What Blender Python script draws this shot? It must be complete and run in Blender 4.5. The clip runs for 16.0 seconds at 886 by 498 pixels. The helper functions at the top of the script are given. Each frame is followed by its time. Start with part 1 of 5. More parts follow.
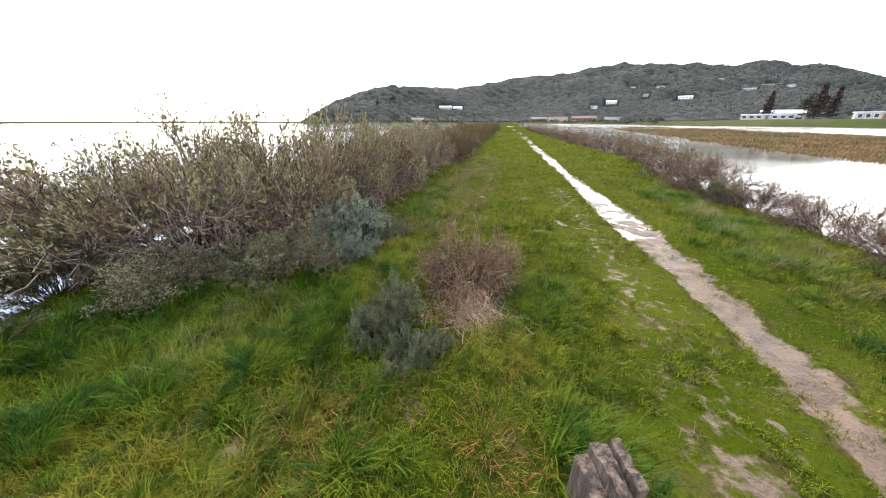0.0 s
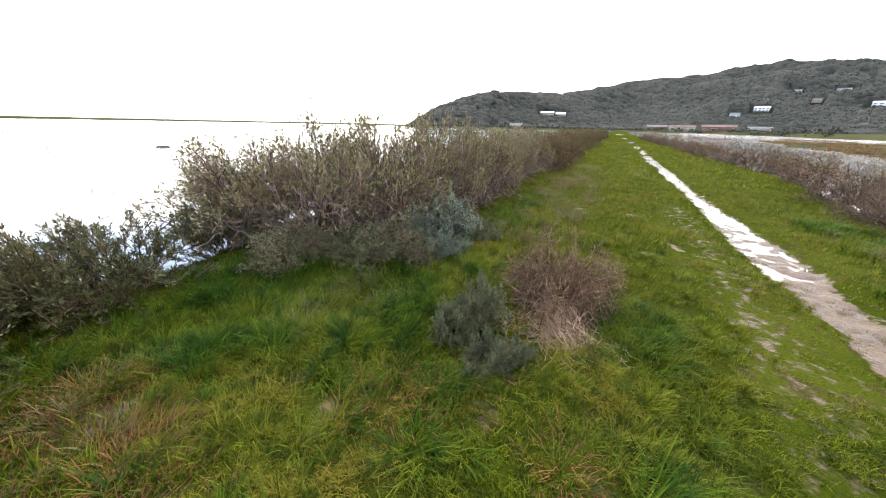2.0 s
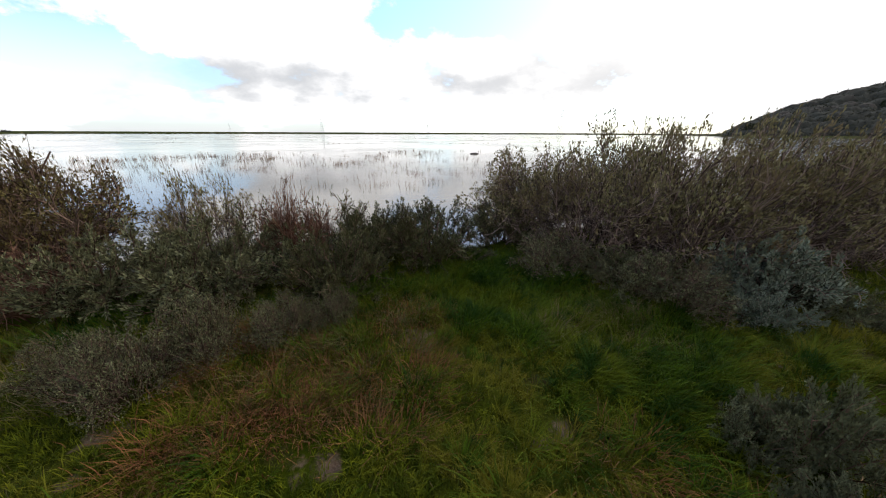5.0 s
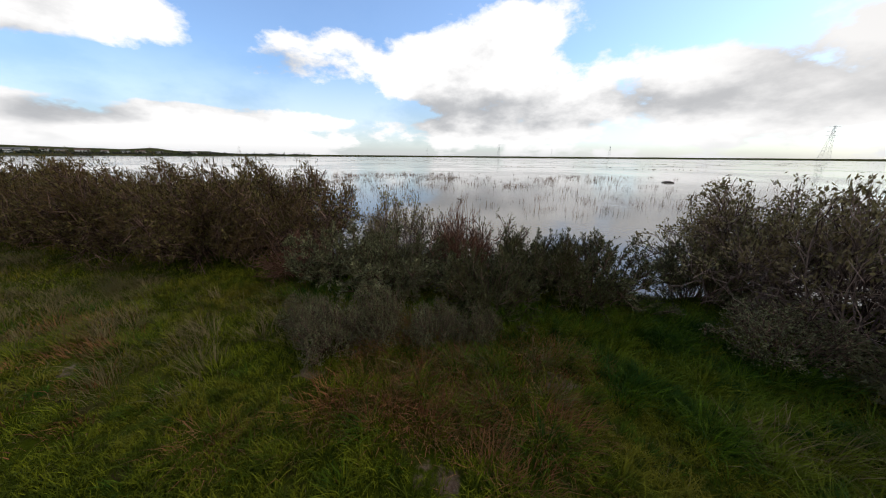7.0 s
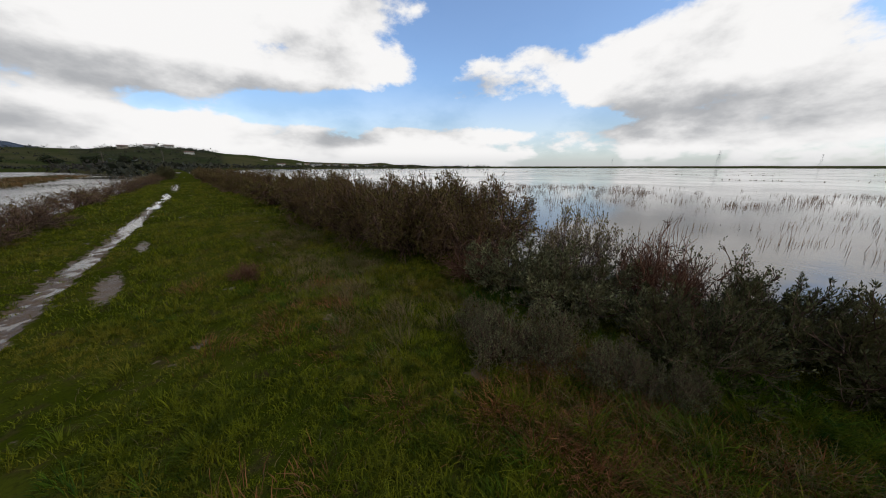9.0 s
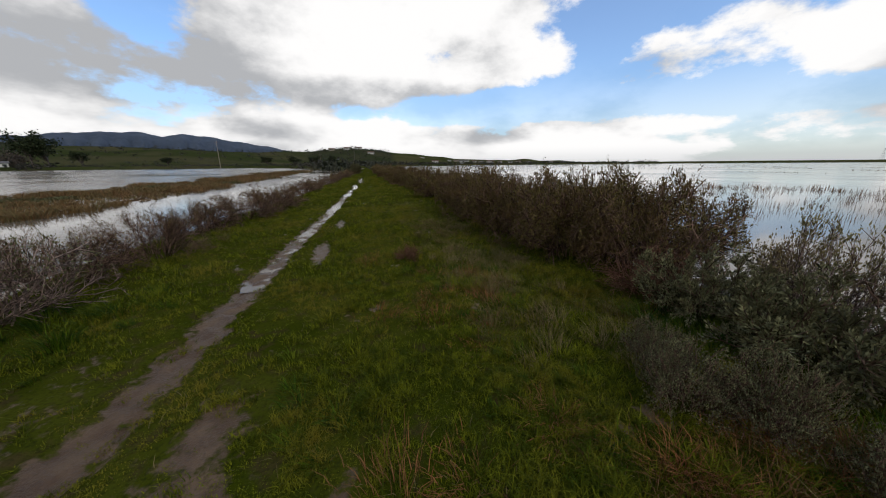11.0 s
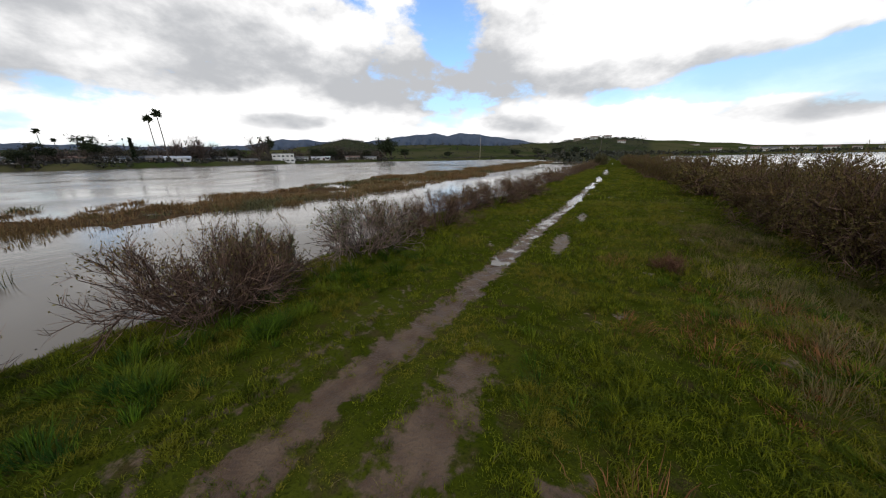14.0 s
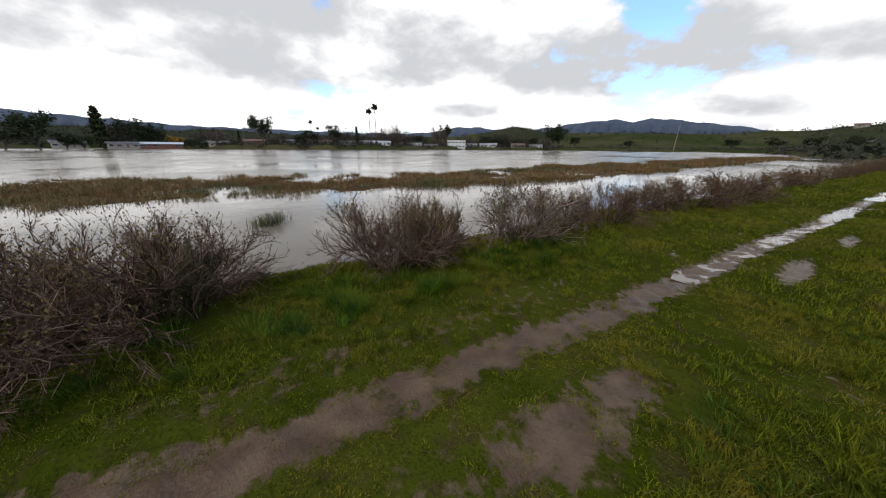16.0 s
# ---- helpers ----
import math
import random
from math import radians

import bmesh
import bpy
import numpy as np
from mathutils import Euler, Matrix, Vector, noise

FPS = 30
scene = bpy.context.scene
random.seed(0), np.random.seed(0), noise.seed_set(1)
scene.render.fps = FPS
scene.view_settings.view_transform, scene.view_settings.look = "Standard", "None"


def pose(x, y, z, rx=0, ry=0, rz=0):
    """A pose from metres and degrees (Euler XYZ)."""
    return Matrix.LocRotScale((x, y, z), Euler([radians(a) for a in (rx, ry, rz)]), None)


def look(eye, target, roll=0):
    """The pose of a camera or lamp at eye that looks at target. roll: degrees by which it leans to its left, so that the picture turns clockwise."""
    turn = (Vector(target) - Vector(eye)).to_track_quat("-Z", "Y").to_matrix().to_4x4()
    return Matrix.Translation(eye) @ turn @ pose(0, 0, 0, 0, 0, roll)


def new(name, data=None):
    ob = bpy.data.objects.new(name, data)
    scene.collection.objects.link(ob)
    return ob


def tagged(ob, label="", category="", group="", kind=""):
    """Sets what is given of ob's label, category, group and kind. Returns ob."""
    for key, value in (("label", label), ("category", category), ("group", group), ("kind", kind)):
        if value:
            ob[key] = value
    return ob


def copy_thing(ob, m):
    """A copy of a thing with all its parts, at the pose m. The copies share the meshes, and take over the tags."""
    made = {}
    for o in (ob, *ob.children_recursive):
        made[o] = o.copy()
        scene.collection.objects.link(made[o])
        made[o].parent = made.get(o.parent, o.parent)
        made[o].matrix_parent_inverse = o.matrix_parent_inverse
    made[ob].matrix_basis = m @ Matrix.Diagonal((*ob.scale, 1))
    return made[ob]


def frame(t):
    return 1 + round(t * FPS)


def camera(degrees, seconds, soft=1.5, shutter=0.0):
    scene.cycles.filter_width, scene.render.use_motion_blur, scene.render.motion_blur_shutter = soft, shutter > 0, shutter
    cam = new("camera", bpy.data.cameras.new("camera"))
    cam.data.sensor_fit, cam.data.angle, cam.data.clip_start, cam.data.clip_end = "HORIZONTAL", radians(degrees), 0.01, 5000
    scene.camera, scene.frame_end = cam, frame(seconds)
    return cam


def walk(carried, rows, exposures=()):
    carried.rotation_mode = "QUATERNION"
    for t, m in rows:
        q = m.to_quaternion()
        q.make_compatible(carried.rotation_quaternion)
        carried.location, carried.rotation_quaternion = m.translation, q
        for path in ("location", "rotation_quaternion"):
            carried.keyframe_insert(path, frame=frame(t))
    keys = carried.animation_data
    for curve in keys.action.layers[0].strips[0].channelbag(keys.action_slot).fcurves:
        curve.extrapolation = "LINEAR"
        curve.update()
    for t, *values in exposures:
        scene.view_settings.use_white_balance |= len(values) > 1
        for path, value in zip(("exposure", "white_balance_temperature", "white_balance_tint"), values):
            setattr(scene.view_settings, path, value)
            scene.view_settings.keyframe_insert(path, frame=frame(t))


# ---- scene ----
cam = camera(112.0, 16.0, soft=1.1)
PATH = [
    (0.0, -0.000, 0.000, 1.600, 66.92, 0.05, 12.36),
    (0.5, -0.026, 0.005, 1.587, 66.96, -0.43, 15.61),
    (1.0, -0.045, 0.002, 1.583, 67.14, -0.17, 19.03),
    (1.5, -0.062, -0.015, 1.588, 67.40, -0.52, 23.86),
    (2.0, -0.086, -0.038, 1.592, 67.55, -1.13, 29.50),
    (2.5, -0.120, -0.062, 1.596, 67.31, -1.29, 34.77),
    (3.0, -0.162, -0.091, 1.602, 67.25, -1.25, 41.29),
    (3.5, -0.187, -0.113, 1.609, 68.02, -0.23, 49.83),
    (4.0, -0.209, -0.146, 1.614, 68.42, -0.25, 58.94),
    (4.5, -0.241, -0.177, 1.604, 68.39, -0.42, 68.35),
    (7.0, -0.306, -0.224, 1.643, 72.73, -0.48, 107.11),
    (7.5, -0.328, -0.247, 1.646, 72.88, -1.29, 117.13),
    (8.0, -0.328, -0.273, 1.650, 73.50, -0.99, 124.27),
    (8.5, -0.294, -0.332, 1.662, 74.57, 0.04, 131.52),
    (9.0, -0.241, -0.390, 1.677, 74.61, 0.04, 138.54),
    (11.5, -0.045, -0.624, 1.631, 73.67, 0.47, 171.20),
    (12.0, 0.008, -0.633, 1.630, 73.08, 0.29, 177.95),
    (12.5, 0.039, -0.615, 1.610, 72.99, -0.01, 184.37),
    (13.0, 0.077, -0.617, 1.618, 73.52, 0.29, 190.85),
    (13.5, 0.159, -0.616, 1.620, 72.97, 0.66, 199.02),
    (14.0, 0.208, -0.593, 1.615, 73.08, 1.18, 206.91),
    (14.5, 0.224, -0.564, 1.613, 72.77, 1.19, 214.50),
    (15.0, 0.240, -0.534, 1.605, 71.92, 0.51, 221.71),
    (15.5, 0.252, -0.502, 1.600, 71.55, 0.09, 229.52),
    (16.0, 0.272, -0.484, 1.568, 71.22, -0.30, 236.37),
]
EXPOSURES = [(0.0, 1.6), (2.0, 1.45), (3.5, 0.55), (4.5, -0.12), (7.0, -0.8), (9.0, -1.05), (11.5, -0.92), (13.5, -0.76), (16.0, -0.45)]
walk(cam, [(t, pose(*row)) for t, *row in PATH], EXPOSURES)

# ---- world, sun ----
rng = np.random.default_rng(7)
SUN_AZ, SUN_EL = 25.0, 42.0  # degrees counter-clockwise from +y, and up


def direction(az, el=0.0):
    a, e = radians(az), radians(el)
    return Vector((-math.sin(a) * math.cos(e), math.cos(a) * math.cos(e), math.sin(e)))


class Nodes:
    """A small helper to write node trees."""

    def __init__(self, tree):
        self.tree = tree
        tree.nodes.clear()

    def add(self, kind, values=(), **settings):
        n = self.tree.nodes.new(kind)
        for key, value in settings.items():
            if key == "operation":
                n.operation = value
            elif key == "use_clamp":
                n.use_clamp = value
            elif key == "interpolation_type":
                n.interpolation_type = value
            elif key == "data_type":
                n.data_type = value
            elif key == "blend_type":
                n.blend_type = value
            elif key == "attribute_name":
                n.attribute_name = value
        for key, value in dict(values).items():
            self.put(n.inputs[key], value)
        return n

    def put(self, socket, value):
        if isinstance(value, bpy.types.NodeSocket):
            self.tree.links.new(value, socket)
        else:
            socket.default_value = value

    def math(self, op, a, b=0.0, c=0.0, clamp=False):
        return self.add("ShaderNodeMath", {0: a, 1: b, 2: c}, operation=op, use_clamp=clamp).outputs[0]

    def vec(self, op, a, b=(0, 0, 0)):
        n = self.add("ShaderNodeVectorMath", {0: a, 1: b}, operation=op)
        return n.outputs["Value" if op in ("DOT_PRODUCT", "LENGTH") else "Vector"]

    def ramp(self, x, lo, hi, out_lo=0.0, out_hi=1.0):
        return self.add("ShaderNodeMapRange", {0: x, 1: lo, 2: hi, 3: out_lo, 4: out_hi}, interpolation_type="SMOOTHSTEP").outputs[0]

    def noise(self, where, scale, detail=3.0, rough=0.55, out="Fac", lacunarity=2.0):
        return self.add("ShaderNodeTexNoise", {"Vector": where, "Scale": scale, "Detail": detail, "Roughness": rough, "Lacunarity": lacunarity}).outputs[out]

    def mix(self, fac, a, b, blend="MIX"):
        n = self.add("ShaderNodeMix", data_type="RGBA", blend_type=blend)
        for i, v in ((0, fac), (6, a), (7, b)):
            if i and not isinstance(v, bpy.types.NodeSocket) and len(v) == 3:
                v = (*v, 1.0)
            self.put(n.inputs[i], v)
        return n.outputs[2]


world = bpy.data.worlds.new("sky")
scene.world = world
world.use_nodes = True
w = Nodes(world.node_tree)
way = w.add("ShaderNodeTexCoord").outputs["Generated"]
sky = w.add("ShaderNodeTexSky")
sky.sky_type, sky.sun_disc, sky.sun_elevation, sky.sun_rotation, sky.dust_density = "NISHITA", False, radians(SUN_EL), radians(-SUN_AZ), 1.5
sky_col = w.mix(1.0, sky.outputs[0], (0.275, 0.340, 0.410), "MULTIPLY")
split = w.add("ShaderNodeSeparateXYZ", {0: way})
up = w.math("MAXIMUM", split.outputs[2], 0.0)
# heaped clouds: noise over the dome, squeezed in height towards the horizon
dome = w.add("ShaderNodeCombineXYZ", {0: split.outputs[0], 1: split.outputs[1], 2: w.math("MULTIPLY", w.math("POWER", up, 0.85), 1.8)}).outputs[0]
shape = w.noise(dome, 3.6, 10.0, 0.60)
relief = w.noise(w.vec("ADD", dome, (-0.02, 0.04, 0.11)), 3.0, 5.0, 0.50)
turn_of = w.math("MULTIPLY", w.math("ARCTAN2", w.math("MULTIPLY", split.outputs[0], -1.0), split.outputs[1]), 57.29578)
turn_of = w.math("ADD", turn_of, w.math("MULTIPLY", w.math("LESS_THAN", turn_of, 0.0), 360.0))
height_of = w.math("MULTIPLY", w.math("ARCSINE", split.outputs[2]), 57.29578)


def bank(base, rows):
    """Adds flattened heaps to a value over the dome: azimuth, elevation, half width, half height, amount."""
    for az, el, wide, high, amount in rows:
        u = w.math("MULTIPLY", w.math("SUBTRACT", turn_of, az), 1.0 / wide)
        v = w.math("MULTIPLY", w.math("SUBTRACT", height_of, el), 1.0 / high)
        q = w.math("ADD", w.math("MULTIPLY", u, u), w.math("MULTIPLY", v, v))
        base = w.math("ADD", base, w.ramp(q, 0.0, 1.6, amount, 0.0))
    return base


cover = w.math("MULTIPLY_ADD", shape, 2.1, -0.64)
# the heaped banks, the low band over the far shore, and the holes between them
cover = bank(cover, ((170, 18, 30, 8, 0.42), (186, 14, 18, 5, 0.25), (212, 12, 18, 5, 0.30), (96, 12.5, 26, 9, 0.46), (60, 9, 16, 6, 0.35), (128, 16, 12, 4, 0.22), (160, 3.6, 62, 3.4, 0.44), (210, 5, 30, 3.5, 0.22), (262, 13, 34, 12, 0.34), (232, 8, 16, 5, 0.2), (300, 18, 40, 20, 0.4), (195, 30, 30, 9, 0.2),
                     (150, 9.3, 22, 2.6, -0.34), (124, 8.5, 12, 3.0, -0.25), (139, 18.5, 6, 4.5, -0.30), (116, 24, 22, 5.5, -0.42), (77, 18.5, 14, 5.5, -0.45), (66, 14.5, 5, 2.5, -0.20), (88, 15, 5, 3, -0.2), (206, 20, 9, 4.0, -0.12), (224, 15, 9, 4, -0.06), (232, 19, 14, 7, 0.18), (90, 30, 50, 6, -0.25)))
cover = w.math("ADD", cover, w.ramp(w.vec("DOT_PRODUCT", way, tuple(direction(10, 30))), math.cos(radians(52)), 1.0, 0.0, 0.3))
mask = w.ramp(cover, 0.34, 0.60)
# thick bases are grey, the heaped tops white
thick = bank(w.math("MULTIPLY_ADD", w.math("SUBTRACT", shape, relief), -2.2, 0.20), ((176, 10.5, 22, 3.2, 0.55), (208, 10, 16, 4.5, 0.5), (232, 6, 7, 1.4, 0.5), (92, 7, 26, 4.0, 0.42), (58, 8, 12, 4, 0.55), (131, 12.5, 9, 2.0, 0.35), (268, 15, 36, 7, 0.75), (218, 12.5, 26, 4.5, 0.5), (250, 24, 60, 8, 0.5), (200, 17, 14, 4, 0.25), (285, 8, 20, 3, 0.25), (156, 4.5, 9, 1.3, 0.4), (192, 5.5, 8, 1.6, 0.35)))
thick = w.ramp(thick, 0.10, 0.95)
glow = w.ramp(w.vec("DOT_PRODUCT", way, tuple(direction(SUN_AZ, SUN_EL))), 0.45, 1.0)
grey = w.mix(thick, (1.95, 1.93, 1.92), (0.88, 0.90, 0.94))
grey = w.mix(w.ramp(up, 0.45, 0.75, 0.0, 0.8), grey, (0.22, 0.223, 0.232))
grey = w.mix(w.math("MULTIPLY", glow, 0.8), grey, (1.35, 1.32, 1.3))
low = w.ramp(up, 0.0, 0.05, 0.6, 0.0)
grey = w.mix(low, grey, (1.28, 1.30, 1.33))
mask = w.math("MAXIMUM", mask, w.ramp(up, 0.06, 0.27, 0.42, 0.05))
cloudy = w.mix(w.math("MAXIMUM", mask, w.math("MULTIPLY", low, 0.95)), sky_col, grey)
w.add("ShaderNodeOutputWorld", {0: w.add("ShaderNodeBackground", {0: cloudy, 1: 1.0}).outputs[0]})

lamp = bpy.data.lights.new("sun", "SUN")
lamp.energy, lamp.angle, lamp.color = 1.6, radians(6), (1.0, 0.93, 0.82)
sun = new("sun", lamp)
sun.matrix_world = look(direction(SUN_AZ, SUN_EL) * 50, (0, 0, 0))


# ---- materials ----
def material(name, gloss=0.5, coat=0.0):
    m = bpy.data.materials.new(name)
    m.use_nodes = True
    n = Nodes(m.node_tree)
    b = n.add("ShaderNodeBsdfPrincipled", {"Roughness": gloss})
    n.out = n.add("ShaderNodeOutputMaterial", {0: b.outputs[0]})
    n.shader = b
    n.place = n.add("ShaderNodeNewGeometry").outputs["Position"]
    return m, n


def surface(name, dark, light, scale=3.0, gloss=0.7, bump=0.3, grain=40.0, metal=0.0, stretch=(1, 1, 1), sheen=0.3):
    """A worn plain surface: two colours in patches, fine grain and relief."""
    m, n = material(name, gloss)
    p = n.vec("MULTIPLY", n.place, stretch)
    big, fine = n.noise(p, scale, 4), n.noise(p, grain, 3)
    col = n.mix(n.ramp(big, 0.3, 0.7), dark, light)
    col = n.mix(n.ramp(fine, 0.35, 0.75, 0.0, 0.45), col, tuple(c * 0.55 for c in dark))
    n.put(n.shader.inputs["Base Color"], col)
    n.shader.inputs["Metallic"].default_value = metal
    n.shader.inputs["Specular IOR Level"].default_value = sheen
    n.put(n.shader.inputs["Normal"], n.add("ShaderNodeBump", {"Strength": bump, "Distance": 0.02, "Height": fine}).outputs[0])
    return m


def leafy(name, colours, patch=1.3, thin=0.08, gloss=0.6, fleck=None, size=8.0):
    """Leaves and blades: each one takes its own shade, patches change over the ground."""
    m, n = material(name, gloss)
    island = n.add("ShaderNodeNewGeometry").outputs["Random Per Island"]
    col = n.mix(island, colours[0], colours[1])
    col = n.mix(n.ramp(n.noise(n.place, patch, 3), 0.42, 0.66), col, colours[2])
    if fleck:
        col = n.mix(n.ramp(n.noise(n.place, size, 3), 0.47, 0.62), col, n.mix(island, tuple(c * 0.5 for c in fleck), fleck))
    n.put(n.shader.inputs["Base Color"], col)
    n.shader.inputs["Specular IOR Level"].default_value = 0.08
    t = n.add("ShaderNodeBsdfTranslucent", {0: col})
    n.put(n.out.inputs[0], n.add("ShaderNodeMixShader", {0: thin, 1: n.shader.outputs[0], 2: t.outputs[0]}).outputs[0])
    return m


def woody(name, dark, light):
    """Bare stems and twigs: each one has its own tone between two, with a weathered grain."""
    m, n = material(name, 0.8)
    island = n.add("ShaderNodeNewGeometry").outputs["Random Per Island"]
    col = n.mix(n.math("POWER", island, 1.5), dark, light)
    col = n.mix(n.ramp(n.noise(n.place, 30.0, 3), 0.45, 0.75, 0.0, 0.5), col, tuple(c * 0.7 for c in dark))
    n.put(n.shader.inputs["Base Color"], col)
    n.shader.inputs["Specular IOR Level"].default_value = 0.05
    return m


def ground_material():
    m, n = material("earth", 0.85)
    attr = lambda key: n.add("ShaderNodeAttribute", attribute_name=key).outputs["Fac"]
    big, mid, fine = n.noise(n.place, 0.9, 4), n.noise(n.place, 5.0, 4), n.noise(n.place, 45.0, 4)
    turf = n.mix(n.ramp(big, 0.35, 0.65), (0.036, 0.046, 0.003), (0.060, 0.066, 0.007))
    turf = n.mix(n.ramp(mid, 0.50, 0.72, 0.0, 0.8), turf, (0.060, 0.040, 0.018))
    turf = n.mix(n.ramp(fine, 0.45, 0.75, 0, 0.6), turf, (0.010, 0.014, 0.005))
    mud = n.mix(n.ramp(mid, 0.35, 0.7), (0.088, 0.050, 0.026), (0.145, 0.092, 0.052))
    mud = n.mix(n.ramp(fine, 0.5, 0.8, 0, 0.5), mud, (0.04, 0.03, 0.022))
    edge = n.math("ADD", attr("mud"), n.math("MULTIPLY", n.math("SUBTRACT", n.noise(n.place, 9.0, 5, 0.65), 0.5), 1.3))
    is_mud = n.ramp(edge, 0.36, 0.62)
    col = n.mix(is_mud, turf, mud)
    far = n.noise(n.place, 0.012, 6, 0.6)
    wood = n.mix(n.ramp(n.noise(n.place, 0.05, 5), 0.35, 0.65), (0.022, 0.027, 0.016), (0.042, 0.044, 0.028))
    hill = n.mix(n.ramp(far, 0.4, 0.6), (0.040, 0.050, 0.014), (0.075, 0.068, 0.030))
    col = n.mix(attr("hill"), col, hill)
    col = n.mix(attr("wood"), col, wood)
    col = n.mix(attr("marsh"), col, n.mix(n.ramp(mid, 0.3, 0.7), (0.055, 0.032, 0.017), (0.10, 0.064, 0.034)))
    col = n.mix(attr("bed"), col, (0.06, 0.05, 0.04))
    n.put(n.shader.inputs["Base Color"], col)
    n.put(n.shader.inputs["Specular IOR Level"], n.math("MULTIPLY", is_mud, 0.24))
    n.put(n.shader.inputs["Roughness"], n.mix(is_mud, (0.9, 0.9, 0.9), n.mix(n.ramp(mid, 0.4, 0.7), (0.34, 0.34, 0.34), (0.62, 0.62, 0.62))))
    n.put(n.shader.inputs["Normal"], n.add("ShaderNodeBump", {"Strength": 0.6, "Distance": 0.03, "Height": fine}).outputs[0])
    return m


def water_material(name, tint, ripple, length, strength, rough=0.0, shine=0.5):
    m, n = material(name, 0.03)
    if rough:
        side = n.add("ShaderNodeSeparateXYZ", {0: n.place}).outputs[0]
        wind = n.math("MULTIPLY", n.ramp(side, 22.0, 34.0, 0.5, 1.0), n.ramp(n.noise(n.place, 0.05, 4), 0.35, 0.65, 0.5, 1.2))
        n.put(n.shader.inputs["Roughness"], n.math("MULTIPLY", wind, rough))
    n.put(n.shader.inputs["Base Color"], n.mix(n.noise(n.place, 0.15, 3), tint, tuple(c * 1.5 for c in tint)))
    n.shader.inputs["IOR"].default_value = 1.33
    n.shader.inputs["Specular IOR Level"].default_value = shine
    p = n.vec("MULTIPLY", n.place, (1.0, length, 1.0))
    h = n.math("ADD", n.noise(p, ripple, 3), n.math("MULTIPLY", n.noise(p, ripple * 0.18, 2), 2.0))
    calm = n.ramp(n.noise(n.place, 0.06, 3), 0.4, 0.6, 0.25, 1.0)
    n.put(n.shader.inputs["Normal"], n.add("ShaderNodeBump", {"Strength": n.math("MULTIPLY", calm, strength), "Distance": 0.02, "Height": h}).outputs[0])
    return m


EARTH = ground_material()
WATER = water_material("open water", (0.130, 0.106, 0.078), 3.5, 0.6, 0.26, 0.22)
PUDDLE = water_material("puddle water", (0.13, 0.105, 0.08), 16.0, 1.0, 0.30, 0.22, 0.9)
GRASS = leafy("grass", ((0.044, 0.060, 0.003), (0.195, 0.205, 0.009), (0.175, 0.145, 0.015)), 0.9, 0.16, fleck=(0.076, 0.098, 0.005))
LUSH = leafy("lush grass", ((0.010, 0.026, 0.002), (0.100, 0.165, 0.008), (0.118, 0.138, 0.008)), 1.2, 0.2, fleck=(0.030, 0.072, 0.006), size=5.0)
STRAW = leafy("dry grass", ((0.12, 0.088, 0.036), (0.24, 0.18, 0.085), (0.11, 0.095, 0.03)), 1.5, 0.2)
STALK = leafy("flattened straw", ((0.12, 0.066, 0.034), (0.54, 0.35, 0.21), (0.30, 0.18, 0.10)), 6.0, 0.1)
RUST = leafy("rusty litter", ((0.12, 0.046, 0.018), (0.32, 0.140, 0.055), (0.16, 0.085, 0.032)), 2.0, 0.1)
SEDGE = leafy("marsh plants", ((0.085, 0.042, 0.016), (0.27, 0.160, 0.068), (0.13, 0.085, 0.030)), 0.35, 0.12)
REED = leafy("reeds", ((0.15, 0.085, 0.048), (0.25, 0.145, 0.075), (0.15, 0.10, 0.055)), 0.3, 0.1)
TWIG_BROWN = woody("brown twigs", (0.040, 0.023, 0.016), (0.26, 0.165, 0.118))
TWIG_GREY = woody("grey twigs", (0.050, 0.033, 0.026), (0.37, 0.265, 0.212))
TWIG_TAN = woody("tan dead twigs", (0.075, 0.042, 0.024), (0.3, 0.195, 0.12))
TWIG_RED = woody("red-brown twigs", (0.075, 0.032, 0.02), (0.24, 0.132, 0.082))
LEAF_OLIVE = leafy("olive leaves", ((0.028, 0.022, 0.007), (0.200, 0.158, 0.052), (0.120, 0.076, 0.030)), 2.0)
LEAF_TAN = leafy("tan-green leaves", ((0.055, 0.046, 0.018), (0.300, 0.262, 0.120), (0.175, 0.132, 0.064)), 2.0)
LEAF_GREY = leafy("grey-green leaves", ((0.022, 0.022, 0.008), (0.265, 0.258, 0.128), (0.110, 0.100, 0.046)), 2.0)
LEAF_BLUE = leafy("blue-grey leaves", ((0.028, 0.032, 0.014), (0.235, 0.240, 0.128), (0.120, 0.124, 0.062)), 2.0)
LEAF_SALT = leafy("pale saltbush leaves", ((0.040, 0.050, 0.030), (0.30, 0.33, 0.24), (0.17, 0.19, 0.125)), 2.0)
LEAF_DARK = leafy("dark green leaves", ((0.018, 0.020, 0.007), (0.165, 0.165, 0.072), (0.090, 0.082, 0.032)), 2.0)
LEAF_TREE = leafy("tree leaves", ((0.016, 0.024, 0.010), (0.045, 0.056, 0.025), (0.036, 0.040, 0.020)), 0.05, 0.15)
LEAF_WOOD = leafy("wooded hill leaves", ((0.020, 0.025, 0.015), (0.062, 0.063, 0.043), (0.050, 0.045, 0.036)), 0.010, 0.1)
CANOPY, canopy_nodes = material("forest canopy", 0.9)
EDGE_TONE = canopy_nodes.add("ShaderNodeAttribute", attribute_name="tone").outputs["Fac"]
canopy_col = canopy_nodes.mix(canopy_nodes.ramp(EDGE_TONE, 0.0, 0.75), (0.013, 0.014, 0.011), (0.050, 0.048, 0.037))
